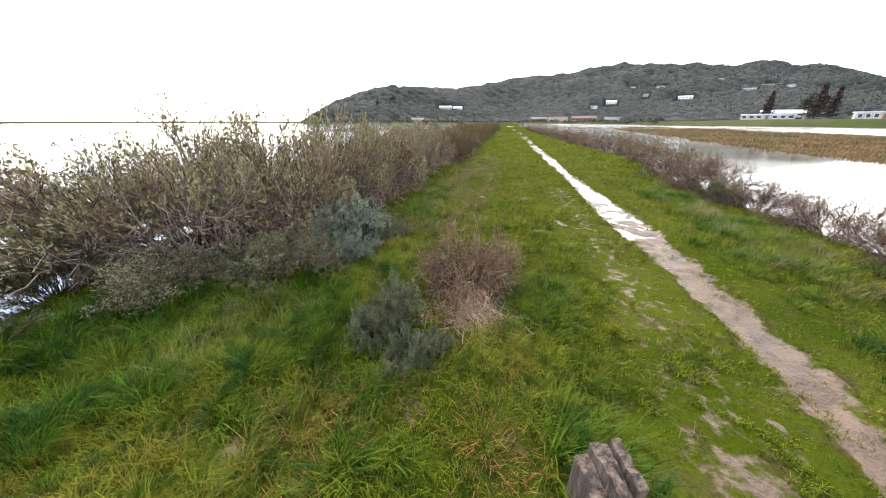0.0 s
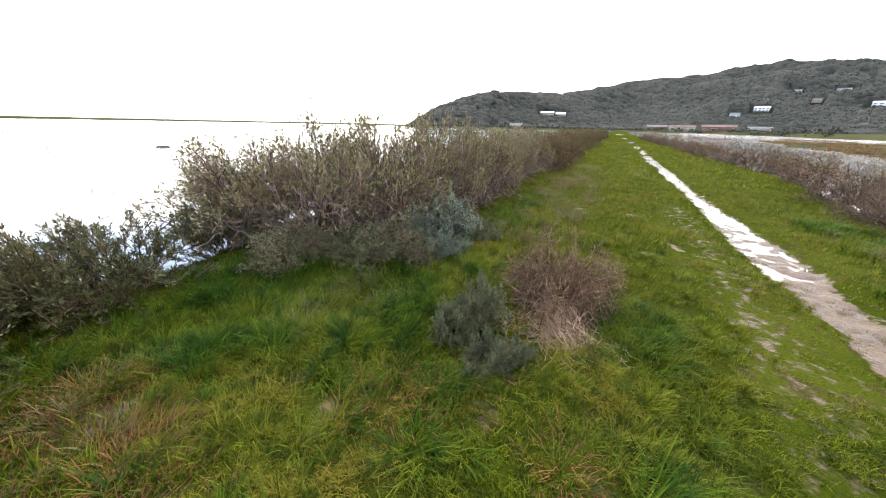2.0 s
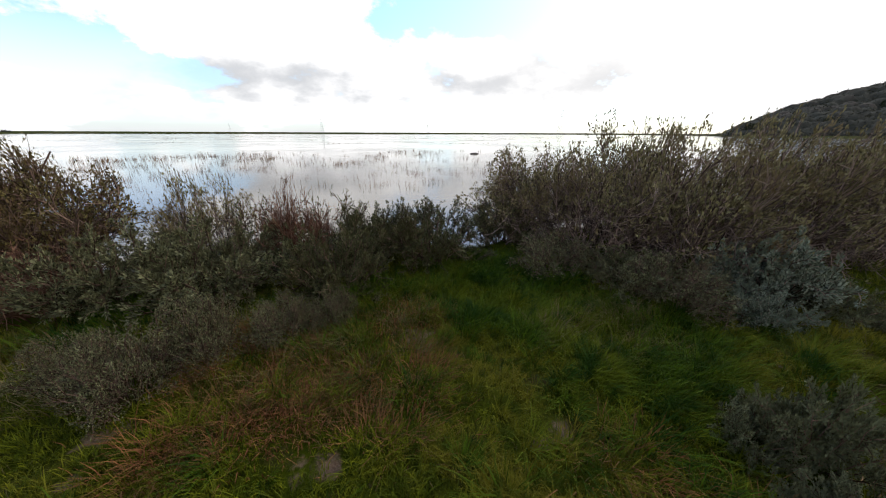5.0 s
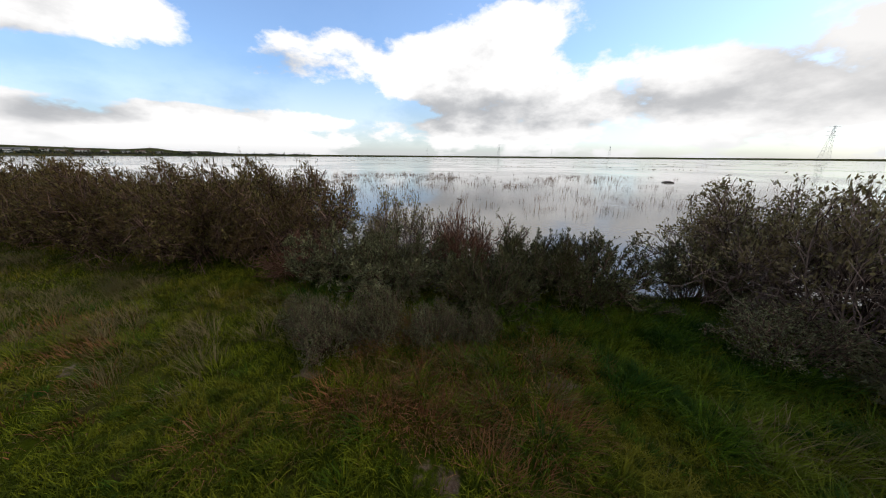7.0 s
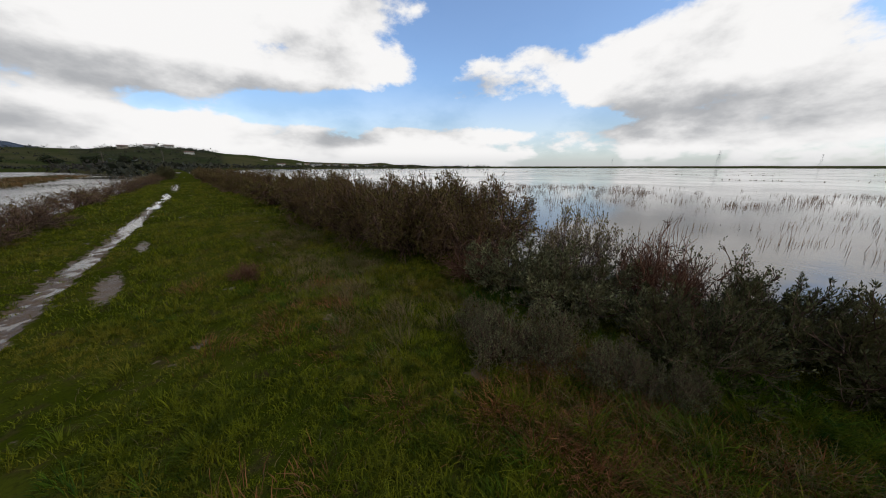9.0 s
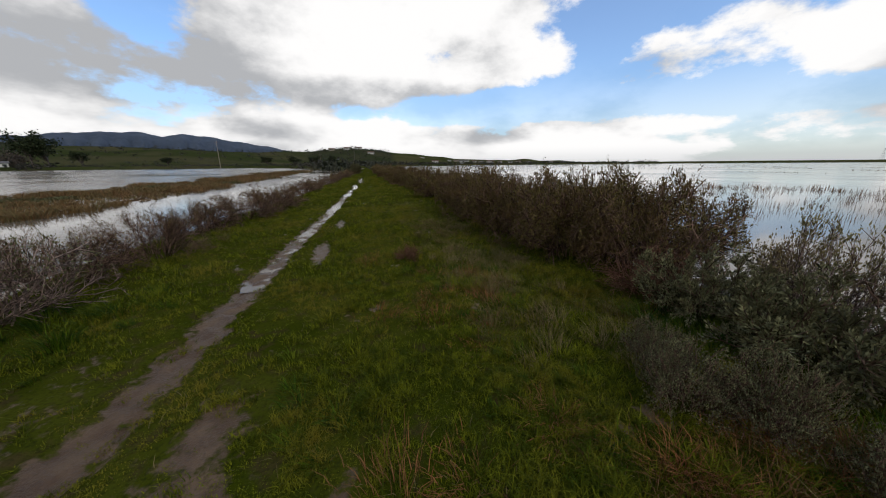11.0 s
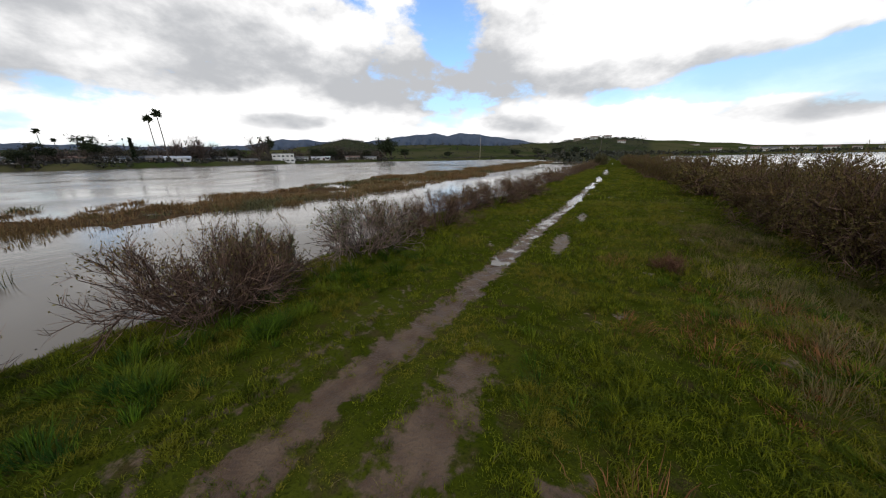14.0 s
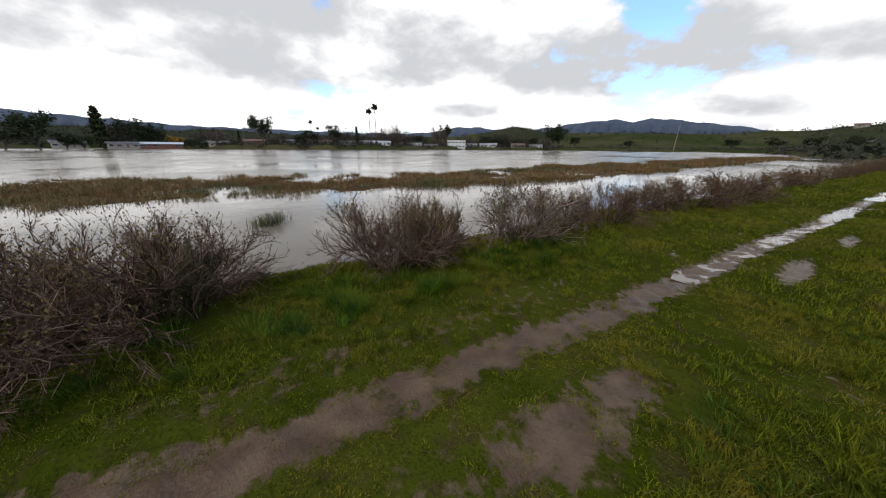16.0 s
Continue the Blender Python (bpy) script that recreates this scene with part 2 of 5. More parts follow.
canopy_col = canopy_nodes.mix(canopy_nodes.ramp(EDGE_TONE, 0.72, 1.0), canopy_col, (0.080, 0.066, 0.054))
canopy_fine = canopy_nodes.noise(canopy_nodes.place, 0.45, 4, 0.7)
canopy_col = canopy_nodes.mix(canopy_nodes.ramp(canopy_fine, 0.45, 0.7, 0.0, 0.7), canopy_col, (0.016, 0.020, 0.011))
canopy_nodes.put(canopy_nodes.shader.inputs["Base Color"], canopy_col)
canopy_nodes.shader.inputs["Specular IOR Level"].default_value = 0.05
canopy_nodes.put(canopy_nodes.shader.inputs["Normal"], canopy_nodes.add("ShaderNodeBump", {"Strength": 0.5, "Distance": 1.2, "Height": canopy_fine}).outputs[0])
BARE_CROWN = leafy("bare crowns", ((0.050, 0.038, 0.030), (0.105, 0.082, 0.066), (0.036, 0.038, 0.022)), 0.02, 0.1)
LEAF_RED = leafy("russet leaves", ((0.040, 0.024, 0.020), (0.085, 0.052, 0.042), (0.05, 0.036, 0.030)), 0.05, 0.15)
LEAF_GOLD = leafy("golden leaves", ((0.28, 0.16, 0.03), (0.36, 0.22, 0.05), (0.22, 0.15, 0.04)), 0.05, 0.15)
BARE_TWIG = woody("bare tree twigs", (0.060, 0.042, 0.034), (0.19, 0.140, 0.115))
PALE_POLE = surface("pale pole timber", (0.26, 0.22, 0.17), (0.38, 0.33, 0.27), 0.5, 0.9)
BARK = surface("bark", (0.07, 0.055, 0.045), (0.12, 0.10, 0.085), 1.0, 0.9)
WEATHERED = surface("weathered timber", (0.040, 0.023, 0.013), (0.19, 0.135, 0.092), 34.0, 0.85, 0.8, 120.0, stretch=(1, 1, 0.10))
PALE_WALL = surface("pale render", (0.58, 0.57, 0.54), (0.72, 0.71, 0.68), 0.4, 0.8, 0.1, 4.0)
TAN_WALL = surface("tan render", (0.32, 0.27, 0.21), (0.42, 0.36, 0.29), 0.4, 0.8, 0.1, 4.0)
RED_WALL = surface("red-brown boards", (0.16, 0.065, 0.045), (0.24, 0.10, 0.07), 0.4, 0.8, 0.1, 4.0)
GREY_ROOF = surface("grey shingles", (0.11, 0.105, 0.10), (0.19, 0.18, 0.175), 0.4, 0.9, 0.2, 4.0)
PALE_ROOF = surface("pale roof sheets", (0.50, 0.51, 0.53), (0.66, 0.67, 0.69), 0.4, 0.6, 0.1, 4.0)
BROWN_ROOF = surface("brown shingles", (0.12, 0.075, 0.055), (0.19, 0.12, 0.09), 0.4, 0.9, 0.2, 4.0)
GLASS = surface("window glass", (0.02, 0.025, 0.03), (0.04, 0.045, 0.05), 0.5, 0.08, 0.02)
STEEL = surface("galvanised steel", (0.28, 0.29, 0.30), (0.40, 0.41, 0.42), 0.5, 0.5, 0.1, metal=0.6)
POLE = surface("pole timber", (0.10, 0.08, 0.065), (0.17, 0.14, 0.12), 0.5, 0.9)
# distance haze is painted in: the blue stands for air, not rock
HAZY_RIDGE = surface("far mountain in haze blue", (0.040, 0.056, 0.080), (0.062, 0.082, 0.112), 0.002, 0.95, 0.0, 0.012)


# ---- mesh tools ----
def put_mesh(name, verts, faces, mat, parent=None, label="", smooth=False):
    """One mesh object from an (n, 3) array and an (m, k) array of faces."""
    verts, faces = np.asarray(verts, np.float32).reshape(-1, 3), np.asarray(faces, np.int32)
    me = bpy.data.meshes.new(name)
    me.vertices.add(len(verts))
    me.vertices.foreach_set("co", verts.ravel())
    k = faces.shape[1]
    me.loops.add(faces.size)
    me.loops.foreach_set("vertex_index", faces.ravel())
    me.polygons.add(len(faces))
    me.polygons.foreach_set("loop_start", np.arange(0, faces.size, k, dtype=np.int32))
    me.update(calc_edges=True)
    if smooth:
        me.shade_smooth()
    me.materials.append(mat)
    ob = new(name, me)
    if parent:
        ob.parent = parent
    return tagged(ob, label)


def part(name, bm, mat, parent=None, label=""):
    me = bpy.data.meshes.new(name)
    bm.to_mesh(me)
    bm.free()
    me.materials.append(mat)
    ob = new(name, me)
    if parent:
        ob.parent = parent
    return tagged(ob, label)


def thing(name, m, label, category, group=""):
    ob = new(name)
    ob.matrix_basis = m
    ob.empty_display_size = 0.1
    return tagged(ob, label, category, group)


def unit(v):
    return v / np.maximum(np.linalg.norm(v, axis=-1, keepdims=True), 1e-9)


def tubes(lines, radii, sides=3):
    """Tapered tubes along (n, s, 3) polylines with (n, s) radii: vertices, quads."""
    n, s, _ = lines.shape
    along = unit(np.gradient(lines, axis=1))
    ref = np.where(np.abs(along[..., 2:3]) > 0.9, np.array([1.0, 0, 0]), np.array([0, 0, 1.0]))
    a = unit(np.cross(along, ref))
    b = np.cross(along, a)
    turn = np.arange(sides) * 2 * np.pi / sides
    ring = a[:, :, None] * np.cos(turn)[:, None] + b[:, :, None] * np.sin(turn)[:, None]
    verts = lines[:, :, None] + ring * radii[:, :, None, None]
    i, j, k = np.meshgrid(np.arange(n), np.arange(s - 1), np.arange(sides), indexing="ij")
    at = lambda jj, kk: (i * s + jj) * sides + kk % sides
    return verts.reshape(-1, 3), np.stack([at(j, k), at(j, k + 1), at(j + 1, k + 1), at(j + 1, k)], -1).reshape(-1, 4)


def join(*pieces):
    verts, faces, base = [], [], 0
    for v, f in pieces:
        verts.append(v)
        faces.append(f + base)
        base += len(v)
    return np.concatenate(verts), np.concatenate(faces)


def leaves(at, aim, length, width, r):
    """Folded diamond leaves: vertices, quads."""
    n = len(at)
    side = unit(np.cross(aim, r.normal(size=(n, 3))))
    bend = unit(np.cross(side, aim))
    length, width = length.reshape(-1, 1), width.reshape(-1, 1)
    mid = at + aim * length * 0.55
    v = np.stack([at, mid + side * width / 2 + bend * width * 0.2, at + aim * length, mid - side * width / 2 + bend * width * 0.2], 1)
    return v.reshape(-1, 3), np.arange(4 * n).reshape(n, 4)


def blades(base, height, width, lean, r, segs=2, turn=None):
    """Grass blades that bend over: vertices, quads. lean: sideways reach of the tip, as a share of the height."""
    n = len(base)
    turn = r.uniform(0, 2 * np.pi, n) if turn is None else turn
    out = np.stack([np.cos(turn), np.sin(turn), np.zeros(n)], -1)
    face = turn + r.uniform(0.6, 2.5, n)
    side = np.stack([np.cos(face), np.sin(face), np.zeros(n)], -1)
    rows = []
    for k in range(segs + 1):
        t = k / segs
        p = base + out * (height * lean * t * t)[:, None] + np.array([0, 0, 1.0]) * (height * (t - 0.35 * np.minimum(lean, 1.2) * t * t))[:, None]
        half = side * (width * (1 - 0.85 * t ** 1.6) / 2)[:, None]
        rows += [p - half, p + half]
    v = np.stack(rows, 1).reshape(-1, 3)
    i = np.arange(n)[:, None] * (2 * segs + 2)
    f = np.concatenate([i + np.array([[2 * k, 2 * k + 1, 2 * k + 3, 2 * k + 2]]) for k in range(segs)], 1).reshape(-1, 4)
    return v, f


def box(bm, cx, cy, cz, sx, sy, sz, m=None):
    r = bmesh.ops.create_cube(bm, size=1, matrix=(m or Matrix()) @ Matrix.Translation((cx, cy, cz)) @ Matrix.Diagonal((sx, sy, sz, 1)))
    return r["verts"]


# ---- the lie of the land ----
WATER_Z = -0.7


LATTICE = np.random.default_rng(99).uniform(-1, 1, (256, 256))


def wave(x, y, size, seed=0.0):
    """Smooth unevenness between about -1 and 1, with humps about 2 sizes across."""
    x, y = np.broadcast_arrays(np.asarray(x, float), np.asarray(y, float))
    total = 0.0
    for k, part_of in ((1.0, 1.1), (2.3, 0.5)):
        u, v = x / size * 0.6 * k + seed * 17.3 + k * 31, y / size * 0.6 * k - seed * 7.1 + k * 11
        i, j = np.floor(u).astype(int), np.floor(v).astype(int)
        f, g = u - i, v - j
        f, g = f * f * (3 - 2 * f), g * g * (3 - 2 * g)
        at = lambda a, b: LATTICE[(i + a) % 256, (j + b) % 256]
        total = total + part_of * ((at(0, 0) * (1 - f) + at(1, 0) * f) * (1 - g) + (at(0, 1) * (1 - f) + at(1, 1) * f) * g)
    return np.clip(total, -1.2, 1.2)


def curve(v, table):
    xs, ys = zip(*table)
    return np.interp(v, xs, ys)


def path_x(y):
    return curve(y, ((-70, -1.7), (-37, -0.45), (-30, -0.1), (-17, 0.68), (-10, 1.12), (-7, 1.38), (-4, 1.55), (-2, 1.7), (0, 1.85), (2, 2.1), (5, 2.13), (7, 2.02), (10, 1.9), (20, 1.65), (32, 1.4), (50, 0.95), (118, -1.6)))


def marsh_edge(y):
    return curve(y, ((-120, 0.2), (-60, 0.9), (-37, 1.7), (-18, 3.0), (-11, 3.8), (-6, 4.3), (0, 4.15), (4, 4.3), (9, 4.6), (17, 5.2), (28, 4.6), (60, 3.5), (200, 2.0)))


def bay_edge(y):
    return curve(y, ((-200, -4.5), (-10, -4.1), (-3, -4.4), (0.3, -4.45), (1.2, -4.2), (2.5, -4.6), (10, -4.6), (300, -8.0)))


SHORE = ((0, 390), (10, 340), (34, 360), (40, 900), (60, 900), (86, 600), (107, 640), (140, 480), (155, 430), (172, 330), (178, 200), (184, 120), (190, 225), (197, 300), (205, 270), (215, 330), (235, 330), (255, 260), (270, 290), (283, 400), (292, 380), (306, 260), (318, 190), (338, 230), (350, 380), (360, 390))
HILL = ((0, 5.69), (4, 5.51), (7, 4.62), (12, 4.31), (16, 4.66), (21, 4.76), (25, 4.05), (29.7, 2.5), (33, 1.1), (36, 0.1), (40, 0.1), (135, 0.05), (141, 0.1), (144, 0.4), (147.2, 0.35), (149.6, 0.75), (152.8, 0.5), (156, 0.61), (159, 0.73), (162.4, 0.81), (164.4, 1.21), (167.6, 1.39), (170, 1.7), (173.2, 1.97), (175.7, 2.36), (180.5, 2.77), (184.5, 2.49), (187.3, 2.11), (195, 1.9), (205, 2.18), (214, 2.07), (219, 2.48), (224, 3.47), (228, 2.36), (233, 1.68), (245, 1.51), (262, 1.76), (271, 1.99), (278, 1.72), (290, 2.01), (300, 2.33), (309, 2.67), (316, 2.57), (320, 3.09), (323, 4.11), (325, 4.67), (328, 5.07), (332, 4.62), (336, 5.66), (340, 5.66), (344.6, 6.57), (350, 6.53), (355, 5.94), (360, 5.68))
HILL_NEAR = ((0, 480), (8, 430), (34, 400), (60, 1400), (135, 900), (172, 620), (188, 600), (200, 420), (216, 450), (226, 520), (240, 900), (290, 900), (310, 420), (360, 480))
HILL_FAR = ((0, 1500), (10, 900), (22, 620), (34, 560), (60, 2500), (135, 2500), (172, 1100), (188, 1050), (200, 900), (216, 950), (226, 900), (240, 1800), (290, 1800), (310, 1300), (340, 1700), (360, 1500))


def floor_relief(x, y):
    return 0.013 * wave(x, y, 0.04, 7) + 0.013 * wave(x, y, 0.11, 9) + 0.008 * wave(x, y, 0.45, 4)


def lands(x, y, sunk=0.0):
    """The height of the ground and its masks, for arrays of places."""
    r = np.hypot(x, y)
    az = np.degrees(np.arctan2(-x, y)) % 360
    top = 0.025 * wave(x, y, 0.5) + 0.03 * wave(x, y, 1.7, 3)
    px = path_x(y)
    d = np.abs(x - px)
    half = np.where(y < 0, 0.15, 0.145) + 0.035 * wave(x, y, 0.6, 5) + 0.045 * wave(x, y, 0.14, 8) + 0.04 * wave(x, y, 0.05, 10) + 0.16 * np.exp(-((y - 6.0) / 2.0) ** 2)
    rut = 1 - np.clip((d - half) / 0.16, 0, 1)
    mud = np.clip(0.5 - (d - half) / 0.32, 0, 1)
    # a wider trodden band beside the track
    band = np.exp(-((x - px + 0.75) / 0.55) ** 2) * np.clip((9 - np.abs(y - 3)) / 4, 0, 1) * 0.38
    band = np.maximum(band, np.exp(-((x - px - 0.55) / 0.40) ** 2) * np.clip((3.5 - np.abs(y + 1.5)) / 2, 0, 1) * 0.40)
    soil = np.exp(-((x - 0.95) / 0.35) ** 2 - ((y + 1.75) / 0.75) ** 2) * 0.72 + np.exp(-((x - 0.95) / 0.2) ** 2 - ((y + 2.55) / 0.3) ** 2) * 0.5
    pool = np.exp(-((x - 0.73) / 0.16) ** 2 - ((y + 6.7) / 0.85) ** 2) + np.exp(-((x - 0.5) / 0.12) ** 2 - ((y + 9.4) / 0.7) ** 2)
    soil2 = np.exp(-((x - 1.25) / 0.3) ** 2 - ((y - 1.15) / 0.35) ** 2) * 0.55
    bald = np.clip((wave(x, y, 0.22, 12) - 0.86) * 2.2, 0, 0.55) * (np.abs(x + 0.3) < 2.6)
    mud = np.clip(np.maximum.reduce([mud, band, soil, pool, soil2, bald]), 0, 1)
    deep = curve(y, ((-12, 0.080), (-9.5, 0.074), (-7.5, 0.064), (-6, 0.055), (-4.6, 0.044), (-3.0, 0.040), (0.5, 0.038), (2.0, 0.040), (3.0, 0.045), (4.0, 0.057), (5, 0.066), (9, 0.070), (20, 0.078)))
    top = top * (1 - 0.5 * rut) - rut * deep - 0.06 * pool + rut * floor_relief(x, y) - 0.035 * sunk * np.clip(rut * 2 - 0.9, 0, 1) * (y > -16) * (y < 18)
    z = top
    # both banks run down under the water
    bay = np.clip((bay_edge(y) + 0.18 * wave(x, y, 0.8, 2) - x) / 1.5, 0, 1)
    marsh = np.clip((x - marsh_edge(y) - 0.22 * wave(x, y, 0.9, 4)) / 2.2, 0, 1)
    fall = np.maximum(bay, marsh)
    z = z * (1 - fall) - 1.35 * fall * fall * (3 - 2 * fall) ** 0.6
    bed = np.clip((-0.55 - z) / 0.2, 0, 1)
    # the strip of marsh between channel and lagoon
    front = curve(y, ((-140, 17), (-60, 15.0), (-15, 14.7), (-2, 15.7), (8, 17.8), (20, 22), (44, 23), (80, 27), (160, 40)))
    back = curve(y, ((-140, 18), (-110, 26.5), (-50, 25.5), (-12, 24.7), (3, 27), (14, 30), (53, 54), (150, 66), (180, 50)))
    ragged = 2.6 * wave(x, y, 3.5, 1) + 1.6 * wave(x, y, 1.1, 6)
    inside = np.minimum(x - front - ragged * 0.5, back + ragged * 1.7 - x)
    islet = np.clip(inside / 1.2, 0, 1) * (y < 175) * (y > -135)
    z = np.where(x > 8, np.maximum(z, -1.35 + islet * (0.665 + 0.07 * wave(x, y, 2.4, 2))), z)
    marshy = islet
    # far shores and hills
    shore = curve(az, SHORE) * (1 + 0.02 * np.sin(az * 0.9) + 0.012 * np.sin(az * 2.3))
    land = np.clip((r - shore) / 12, 0, 1)
    bank = 0.9 + 1.6 * np.exp(-((az - 325) / 14) ** 2) + 2.2 * np.exp(-((az - 255) / 36) ** 2) + 1.3 * np.exp(-((az - 287) / 10) ** 2)
    z = np.where(land > 0, z * (1 - land) + land * bank, z)
    el = curve(az, HILL)
    n0, n1 = curve(az, HILL_NEAR), curve(az, HILL_FAR)
    s = np.clip((r - n0) / (n1 - n0), 0, 1)
    rise = np.maximum(n1 * np.tan(np.radians(np.maximum(el, 0))), 0) * s * s * (3 - 2 * s)
    fold = 1 + (0.26 * wave(x, y, 130, 3) + 0.10 * wave(x, y, 50, 1)) * s * (1 - s) * 4 + 0.03 * wave(x, y, 40, 6) * s
    z = z + rise * fold * (r > n0)
    woody = np.where((az < 36) | (az > 297), np.where(az < 90, np.clip((36 - az) / 5, 0, 1), 1.0), np.where((az > 174) & (az < 188), 0.6, np.where((az > 188) & (az < 218), 0.22, np.where((az > 218) & (az < 230), 0.7, np.where((az > 240) & (az < 297), 0.8, 0.0)))))
    wood = woody * np.clip(s * 8, 0, 1)
    green = np.clip((r - 60) / 60, 0, 1) * (land > 0)
    return z, np.clip(mud, 0, 1), green, wood, marshy, bed * (1 - marshy) * (land <= 0)


def ground_z(x, y):
    return lands(np.atleast_1d(np.asarray(x, float)), np.atleast_1d(np.asarray(y, float)))[0]


def build_ground():
    rings = [0.0]
    r = 0.06
    while r < 4800:
        rings.append(r)
        r += max(0.05, r * 0.0245)
    n = 420
    rr, aa = np.meshgrid(np.array(rings), np.arange(n) * 2 * np.pi / n, indexing="ij")
    x, y = 0.2 + rr * np.sin(aa), rr * np.cos(aa)
    z, mud, green, wood, marshy, bed = lands(x, y, 1.0)
    i, j = np.meshgrid(np.arange(len(rings) - 1), np.arange(n), indexing="ij")
    at = lambda ii, jj: ii * n + jj % n
    faces = np.stack([at(i, j), at(i + 1, j), at(i + 1, j + 1), at(i, j + 1)], -1).reshape(-1, 4)
    ob = put_mesh("ground", np.stack([x, y, z], -1), faces[:, ::-1], EARTH, smooth=True)
    for key, value in (("mud", mud), ("hill", green), ("wood", wood), ("marsh", marshy), ("bed", bed)):
        ob.data.attributes.new(key, "FLOAT", "POINT").data.foreach_set("value", value.astype(np.float32).ravel())
    return tagged(ob, "grassy earth levee with a muddy track, shores and hills", "ground", kind="structure")


build_ground()


def build_track():
    """The worn track itself: a strip fine enough for footprints and small pools."""
    ys, across = np.arange(-16, 18, 0.045), np.linspace(-0.62, 0.62, 42)
    yy, cc = np.meshgrid(ys, across, indexing="ij")
    xx = path_x(yy) + cc
    z, mud, _, _, _, _ = lands(xx, yy)
    low = lands(xx, yy, 1.0)[0]
    z = np.where(z - low > 0.004, z, low - 0.02)
    n = len(across)
    i, j = np.meshgrid(np.arange(len(ys) - 1), np.arange(n - 1), indexing="ij")
    f = np.stack([i * n + j, i * n + j + 1, (i + 1) * n + j + 1, (i + 1) * n + j], -1).reshape(-1, 4)
    ob = put_mesh("path", np.stack([xx, yy, z], -1), f, EARTH, smooth=True)
    zero = np.zeros(mud.shape)
    for key, value in (("mud", np.clip(mud + 0.08, 0, 1)), ("hill", zero), ("wood", zero), ("marsh", zero), ("bed", zero)):
        ob.data.attributes.new(key, "FLOAT", "POINT").data.foreach_set("value", value.astype(np.float32).ravel())
    return tagged(ob, "worn brown mud track along the grassy levee", "path", kind="structure")


build_track()


def build_water(name, x0, x1, y0, y1, z, mat, label, cat):
    ob = put_mesh(name, [(x0, y0, z), (x1, y0, z), (x1, y1, z), (x0, y1, z)], [(0, 1, 2, 3)], mat)
    return tagged(ob, label, cat, kind="structure")


build_water("water", -4500, 4500, -4500, 4500, WATER_Z, WATER, "calm grey water of the bay and lagoon", "water")


def build_puddle(y0, y1, level, wide, shift, label):
    """A sheet of water that lies in the rut, level, as wide as the rut lets it show."""
    ys = np.arange(y0, y1 + 0.01, 0.5)
    xs = path_x(ys) + shift
    wide = wide * np.clip(np.minimum(ys - y0, y1 - ys) / 1.5, 0.02, 1)
    v = np.concatenate([np.stack([xs - wide, ys, ys * 0 + level], -1), np.stack([xs + wide, ys, ys * 0 + level], -1)])
    k = len(ys)
    f = [(i, i + k, i + k + 1, i + 1) for i in range(k - 1)]
    ob = put_mesh("puddle", v, f, PUDDLE)
    return tagged(ob, label, "puddle", kind="structure")


build_puddle(2.8, 70, -0.062, 0.5, 0.0, "long shallow puddle shining in the muddy track")
build_puddle(-70, -4.6, -0.062, 0.45, 0.0, "long shallow puddle shining in the muddy track")
build_puddle(-11, -5.4, -0.062, 0.26, -0.66, "small puddle in a hollow beside the track")


# ---- shrubs ----
def polylines(start, end, r, segs, bow=0.15, wobble=0.04):
    """Bent lines from start to end, (n, segs + 1, 3)."""
    n = len(start)
    t = np.linspace(0, 1, segs + 1)[None, :, None]
    reach = np.linalg.norm(end - start, axis=1)[:, None, None]
    side = unit(r.normal(size=(n, 3)))[:, None, :]
    line = start[:, None] * (1 - t) + end[:, None] * t
    line = line + side * reach * bow * np.sin(np.pi * t) + r.normal(size=(n, segs + 1, 3)) * reach * wobble * (t > 0)
    return line


def shoots(lines, count, length, spread, r, lo=0.25, up=0.25):
    """New side shoots off lines: starts and ends."""
    n, s, _ = lines.shape
    which = np.repeat(np.arange(n), count)
    t = r.uniform(lo, 1.0, len(which)) * (s - 1)
    k = np.minimum(t.astype(int), s - 2)
    f = (t - k)[:, None]
    a, b = lines[which, k], lines[which, k + 1]
    start = a * (1 - f) + b * f
    aim = unit(unit(b - a) + r.normal(size=a.shape) * spread + np.array([0, 0, up]))
    reach = length * r.uniform(0.55, 1.25, len(which))
    return start, start + aim * reach[:, None]


def ribbons(start, end, width, r):
    """The finest twigs: narrow tapering slips."""
    side = unit(np.cross(end - start, r.normal(size=start.shape))) * width / 2
    v = np.stack([start - side, start + side, end + side * 0.4, end - side * 0.4], 1)
    return v.reshape(-1, 3), np.arange(4 * len(start)).reshape(-1, 4)


